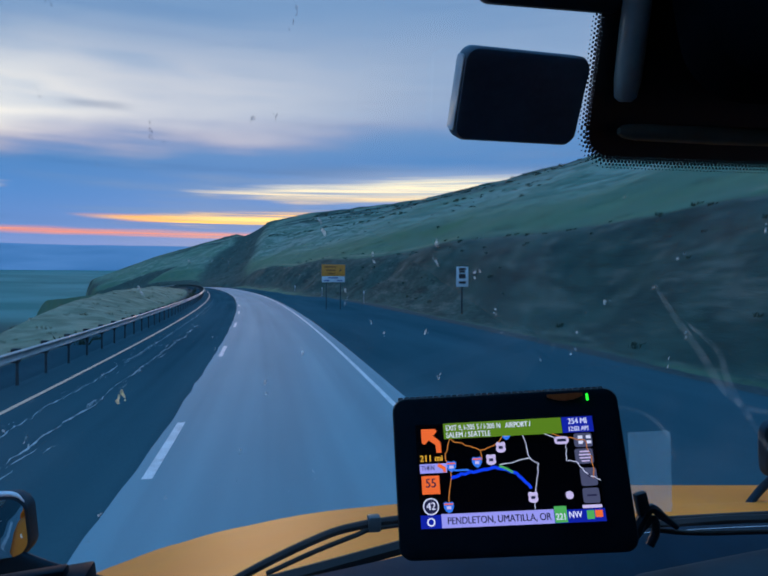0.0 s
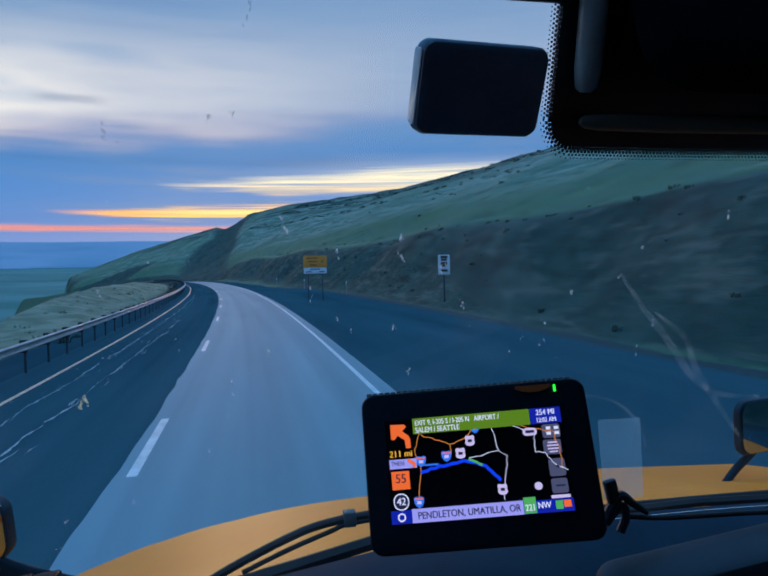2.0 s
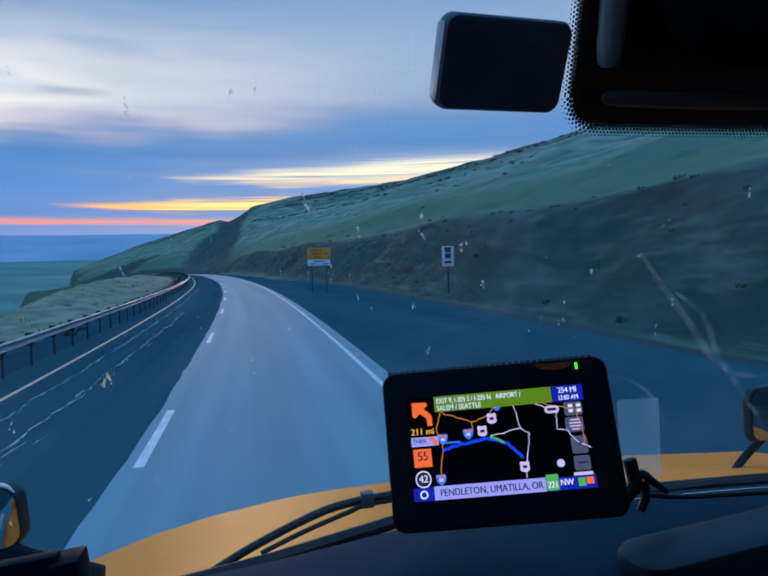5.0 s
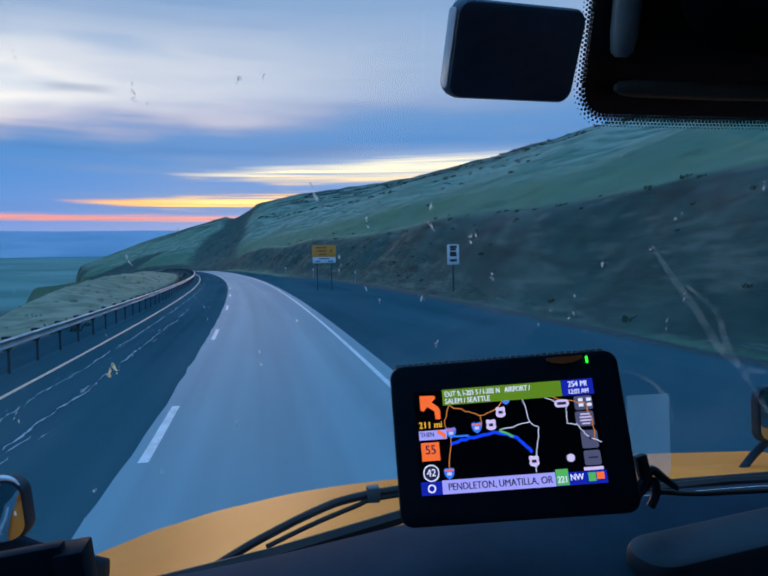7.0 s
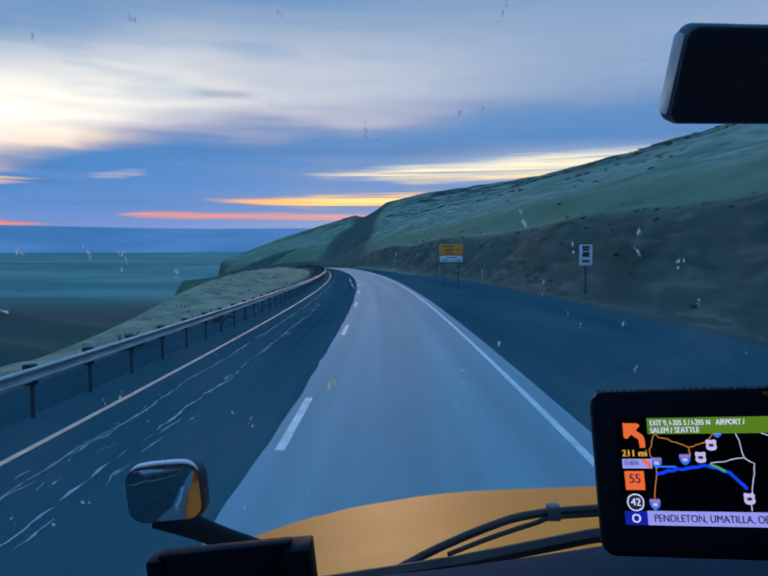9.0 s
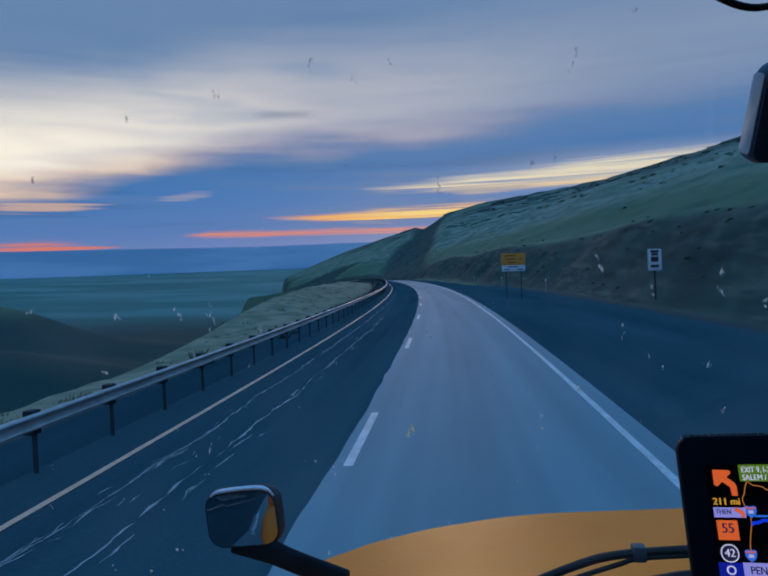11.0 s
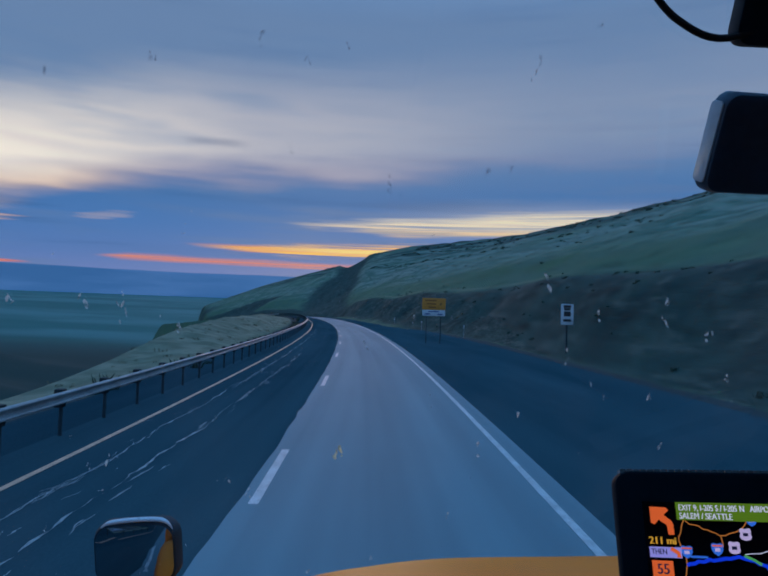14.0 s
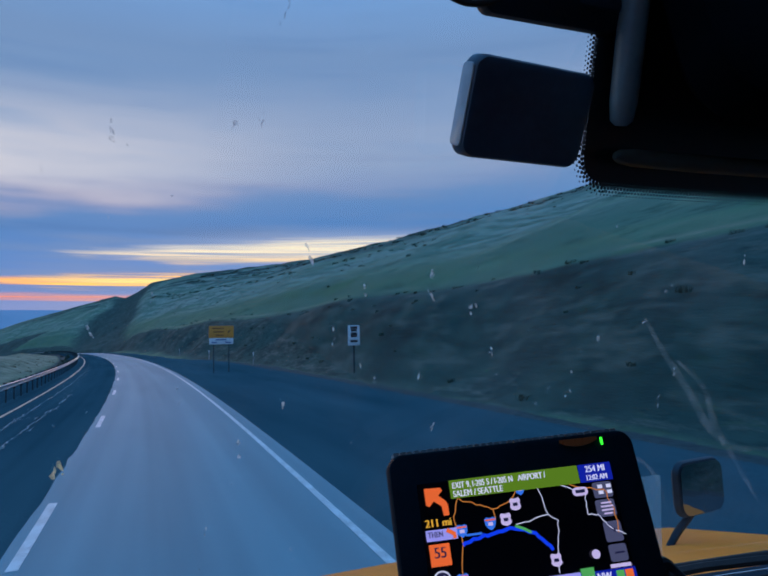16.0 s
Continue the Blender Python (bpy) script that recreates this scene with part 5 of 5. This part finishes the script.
b.faces.new([b.verts.new((u * SW, q * SH, z)) for u, q in ((0.112, 0.715), (0.140, 0.715), (0.140, 0.800), (0.132, 0.835), (0.098, 0.885), (0.122, 0.925), (0.112, 0.950), (0.032, 0.955), (0.032, 0.815), (0.048, 0.800), (0.072, 0.842), (0.108, 0.795))])
b.transform(C)
part("turn_arrow", b, GLOW["orange"], disp, smooth=False)
stext("211 mi", 0.015, 0.635, 0.062, "amber", disp, 0.95)
then = srect("then_box", 0.012, 0.52, 0.165, 0.61, "lilac", disp)
stext("THEN", 0.02, 0.55, 0.045, "ink", then, 0.8)
sline("turn_arrow", [(0.15, 0.525), (0.15, 0.56), (0.115, 0.60)], 0.003, "orange", then)
lim = srect("limit_box", 0.018, 0.32, 0.118, 0.495, "orange", disp)
stext("55", 0.068, 0.385, 0.085, "ink", lim, 0.9, "CENTER")
spd = srect("speed_ring", 0.018, 0.125, 0.105, 0.285, "white", disp, 0.0063)
srect("speed_disc", 0.024, 0.136, 0.099, 0.274, "ink", spd, 0.0055)
stext("42", 0.0615, 0.175, 0.07, "white", spd, 0.9, "CENTER")
srect("menu_box", 0.0, 0.0, 0.115, 0.125, "blue", disp)
srect("menu_ring", 0.035, 0.02, 0.08, 0.10, "white", disp, 0.0032)
srect("menu_disc", 0.043, 0.033, 0.072, 0.087, "blue", disp, 0.0022)
bar = srect("place_bar", 0.115, 0.0, 0.725, 0.13, "lilac", disp)
stext("PENDLETON, UMATILLA, OR", 0.145, 0.034, 0.066, "ink", bar, 0.83)
srect("bottom_box", 0.725, 0.0, 1.0, 0.12, "blue", disp)
mil = srect("mile_box", 0.728, 0.005, 0.795, 0.155, "lime", disp)
stext("221", 0.7615, 0.03, 0.06, "white", mil, 0.8, "CENTER")
stext("NW", 0.838, 0.045, 0.058, "white", disp, 0.85, "CENTER")
srect("icon", 0.90, 0.025, 0.94, 0.105, "lime", disp)
srect("icon", 0.945, 0.04, 0.985, 0.105, "orange", disp)
for u, v0 in ((0.905, 0.78), (0.95, 0.78), (0.905, 0.73), (0.95, 0.73)):
    srect("icon", u, v0, u + 0.025, v0 + 0.03, "white", disp)
srect("moon_icon", 0.80, 0.215, 0.842, 0.29, "shield", disp, 0.003)
for v0, hw in ((0.655, 0.026), (0.625, 0.032), (0.595, 0.030), (0.565, 0.022)):
    srect("icon", 0.93 - hw, v0 - 0.007, 0.93 + hw, v0 + 0.007, "shield", disp)
srect("icon", 0.915, 0.235, 0.965, 0.250, "ink", disp)
stext("+", 0.94, 0.40, 0.05, "ink", disp, 1.0, "CENTER")

# phone-style clip at the unit's side
br = thing("cable_clip", "black hinged plastic clip beside the navigation unit", "clip", at=(0.402, 0.55, 2.121))
part("hook", box((-0.006, -0.004, 0.012), (0.006, 0.004, 0.044), 0.002, 2, pose(0, 0, 0, 0, -14, 0)), M_BLACK, br)
part("arm", tube(smooth_path([(-0.016, 0, 0.002), (0.0, 0, 0.026), (0.014, 0, 0.018), (0.034, 0.008, 0.004)], 5), [0.006 - 0.0002 * i for i in range(16)]), M_BLACK, br)
part("jaw", tube(smooth_path([(-0.014, 0.002, 0.0), (0.004, 0.002, 0.016), (0.008, 0.002, 0.004), (0.002, 0.002, -0.010)], 5), 0.0042), M_BLACK, br)
part("cable", tube(smooth_path([(0.01, 0.004, 0.004), (0.06, 0.014, -0.006), (0.15, 0.014, -0.010), (0.30, -0.006, -0.010)], 6), 0.0026), M_RUBBER, br)

# camera units under the header
cu1 = thing("camera_unit", "black boxy camera unit with a sky-lit pale side at the glass", "dash camera", at=(0.2485, 0.486, 2.512))
# black plastic, its colour raised to carry the glare veiling it
M_UNIT = material("veiled_black_plastic", (0.070, 0.120, 0.175), 0.4, var=0.15, scale=25, bump=0.04, bump_scale=400)
mm = pose(0, 0, 0, 114, -1.0, 8)
part("body", rounded_plate(0.1130, 0.0725, 0.020, 0.0105, 0.005, mm @ Matrix.Translation((0.0006, 0, 0)), 8), M_UNIT, cu1)
# the body's left side, painted pale for the sky it reflects
part("pale_side", rounded_plate(0.0145, 0.059, 0.002, 0.004, 0.001, mm @ Matrix.Translation((-0.0566, 0, -0.0105)) @ Matrix.Rotation(radians(-90), 4, "Y")), M_SIDE, cu1, "pale grey side face")
cu2 = thing("sensor_unit", "black rounded sensor unit hanging from the header", "sensor", at=(0.278, 0.476, 2.636))
part("body", rounded_plate(0.130, 0.10, 0.018, 0.012, 0.005, pose(0, 0, 0, 114, -1.0, 3), 8), M_BLACK, cu2)
part("bracket", box((0.02, 0.01, -0.03), (0.06, 0.05, 0.03), 0.004), M_BLACK, cu2)
M_HREFLECT = material("reflection_grey", (0.24, 0.31, 0.31), 0.35, var=0.1, scale=20)
hd = thing("header_console", "large black overhead console behind the sensor panel", "console", at=(0.80, 0.46, 2.66))
M_OLIVE = material("dim_olive", (0.085, 0.100, 0.080), 0.6, var=0.15, scale=20)
part("shell", rounded_plate(0.86, 0.30, 0.05, 0.045, 0.015, pose(0, -0.005, 0, 74, 0, 0)), M_FELT, hd)
# soft upright reflection in the dark panel, built as a pale tube
up = [Vector(on_pane(0.3525 - 0.03 * (z - 2.53), z, 0.018)) - hd.location for z in (2.522, 2.526, 2.54, 2.58, 2.62, 2.67)]
part("console_strip", tube(up, [0.005, 0.0095, 0.0115, 0.0120, 0.0120, 0.0115], 14), M_HREFLECT, hd, "dim grey upright reflection in the console, built as a strip")
low = [Vector(on_pane(x, 2.4985, 0.016)) - hd.location for x in (0.352, 0.357, 0.37, 0.45, 0.60, 0.85, 1.15)]
part("console_strip", tube(low, [0.003, 0.006, 0.0075, 0.0080, 0.0080, 0.0080, 0.0080], 14), M_OLIVE, hd, "dim olive strip along the console's lower edge")

# cable along the top of the glass
def above(pts, inside):
    return [(x, pane(x, z) - inside, z) for x, z in pts]


cab = thing("dash_cable", "thin black cable tucked along the top of the glass", "cable")
part("lead", tube(smooth_path(above([(-0.253, 2.609), (-0.171, 2.616), (-0.087, 2.621), (-0.058, 2.617), (0.0, 2.627), (0.055, 2.637), (0.112, 2.638), (0.140, 2.622), (0.165, 2.604), (0.200, 2.594), (0.245, 2.606)], 0.008), 6), 0.0027), M_RUBBER, cab)
part("clip", box((-0.012, -0.003, -0.006), (0.012, 0.003, 0.010), 0.002, 1, Matrix.Translation((-0.262, pane(-0.262, 2.608) - 0.008, 2.610)) @ pose(0, 0, 0, 0, -20, 0)), M_BLACK, cab, "small black clip on the cable")
part("clip", box((-0.010, -0.003, -0.004), (0.010, 0.003, 0.008), 0.002, 1, Matrix.Translation((0.09, pane(0.09, 2.635) - 0.008, 2.637))), M_BLACK, cab)
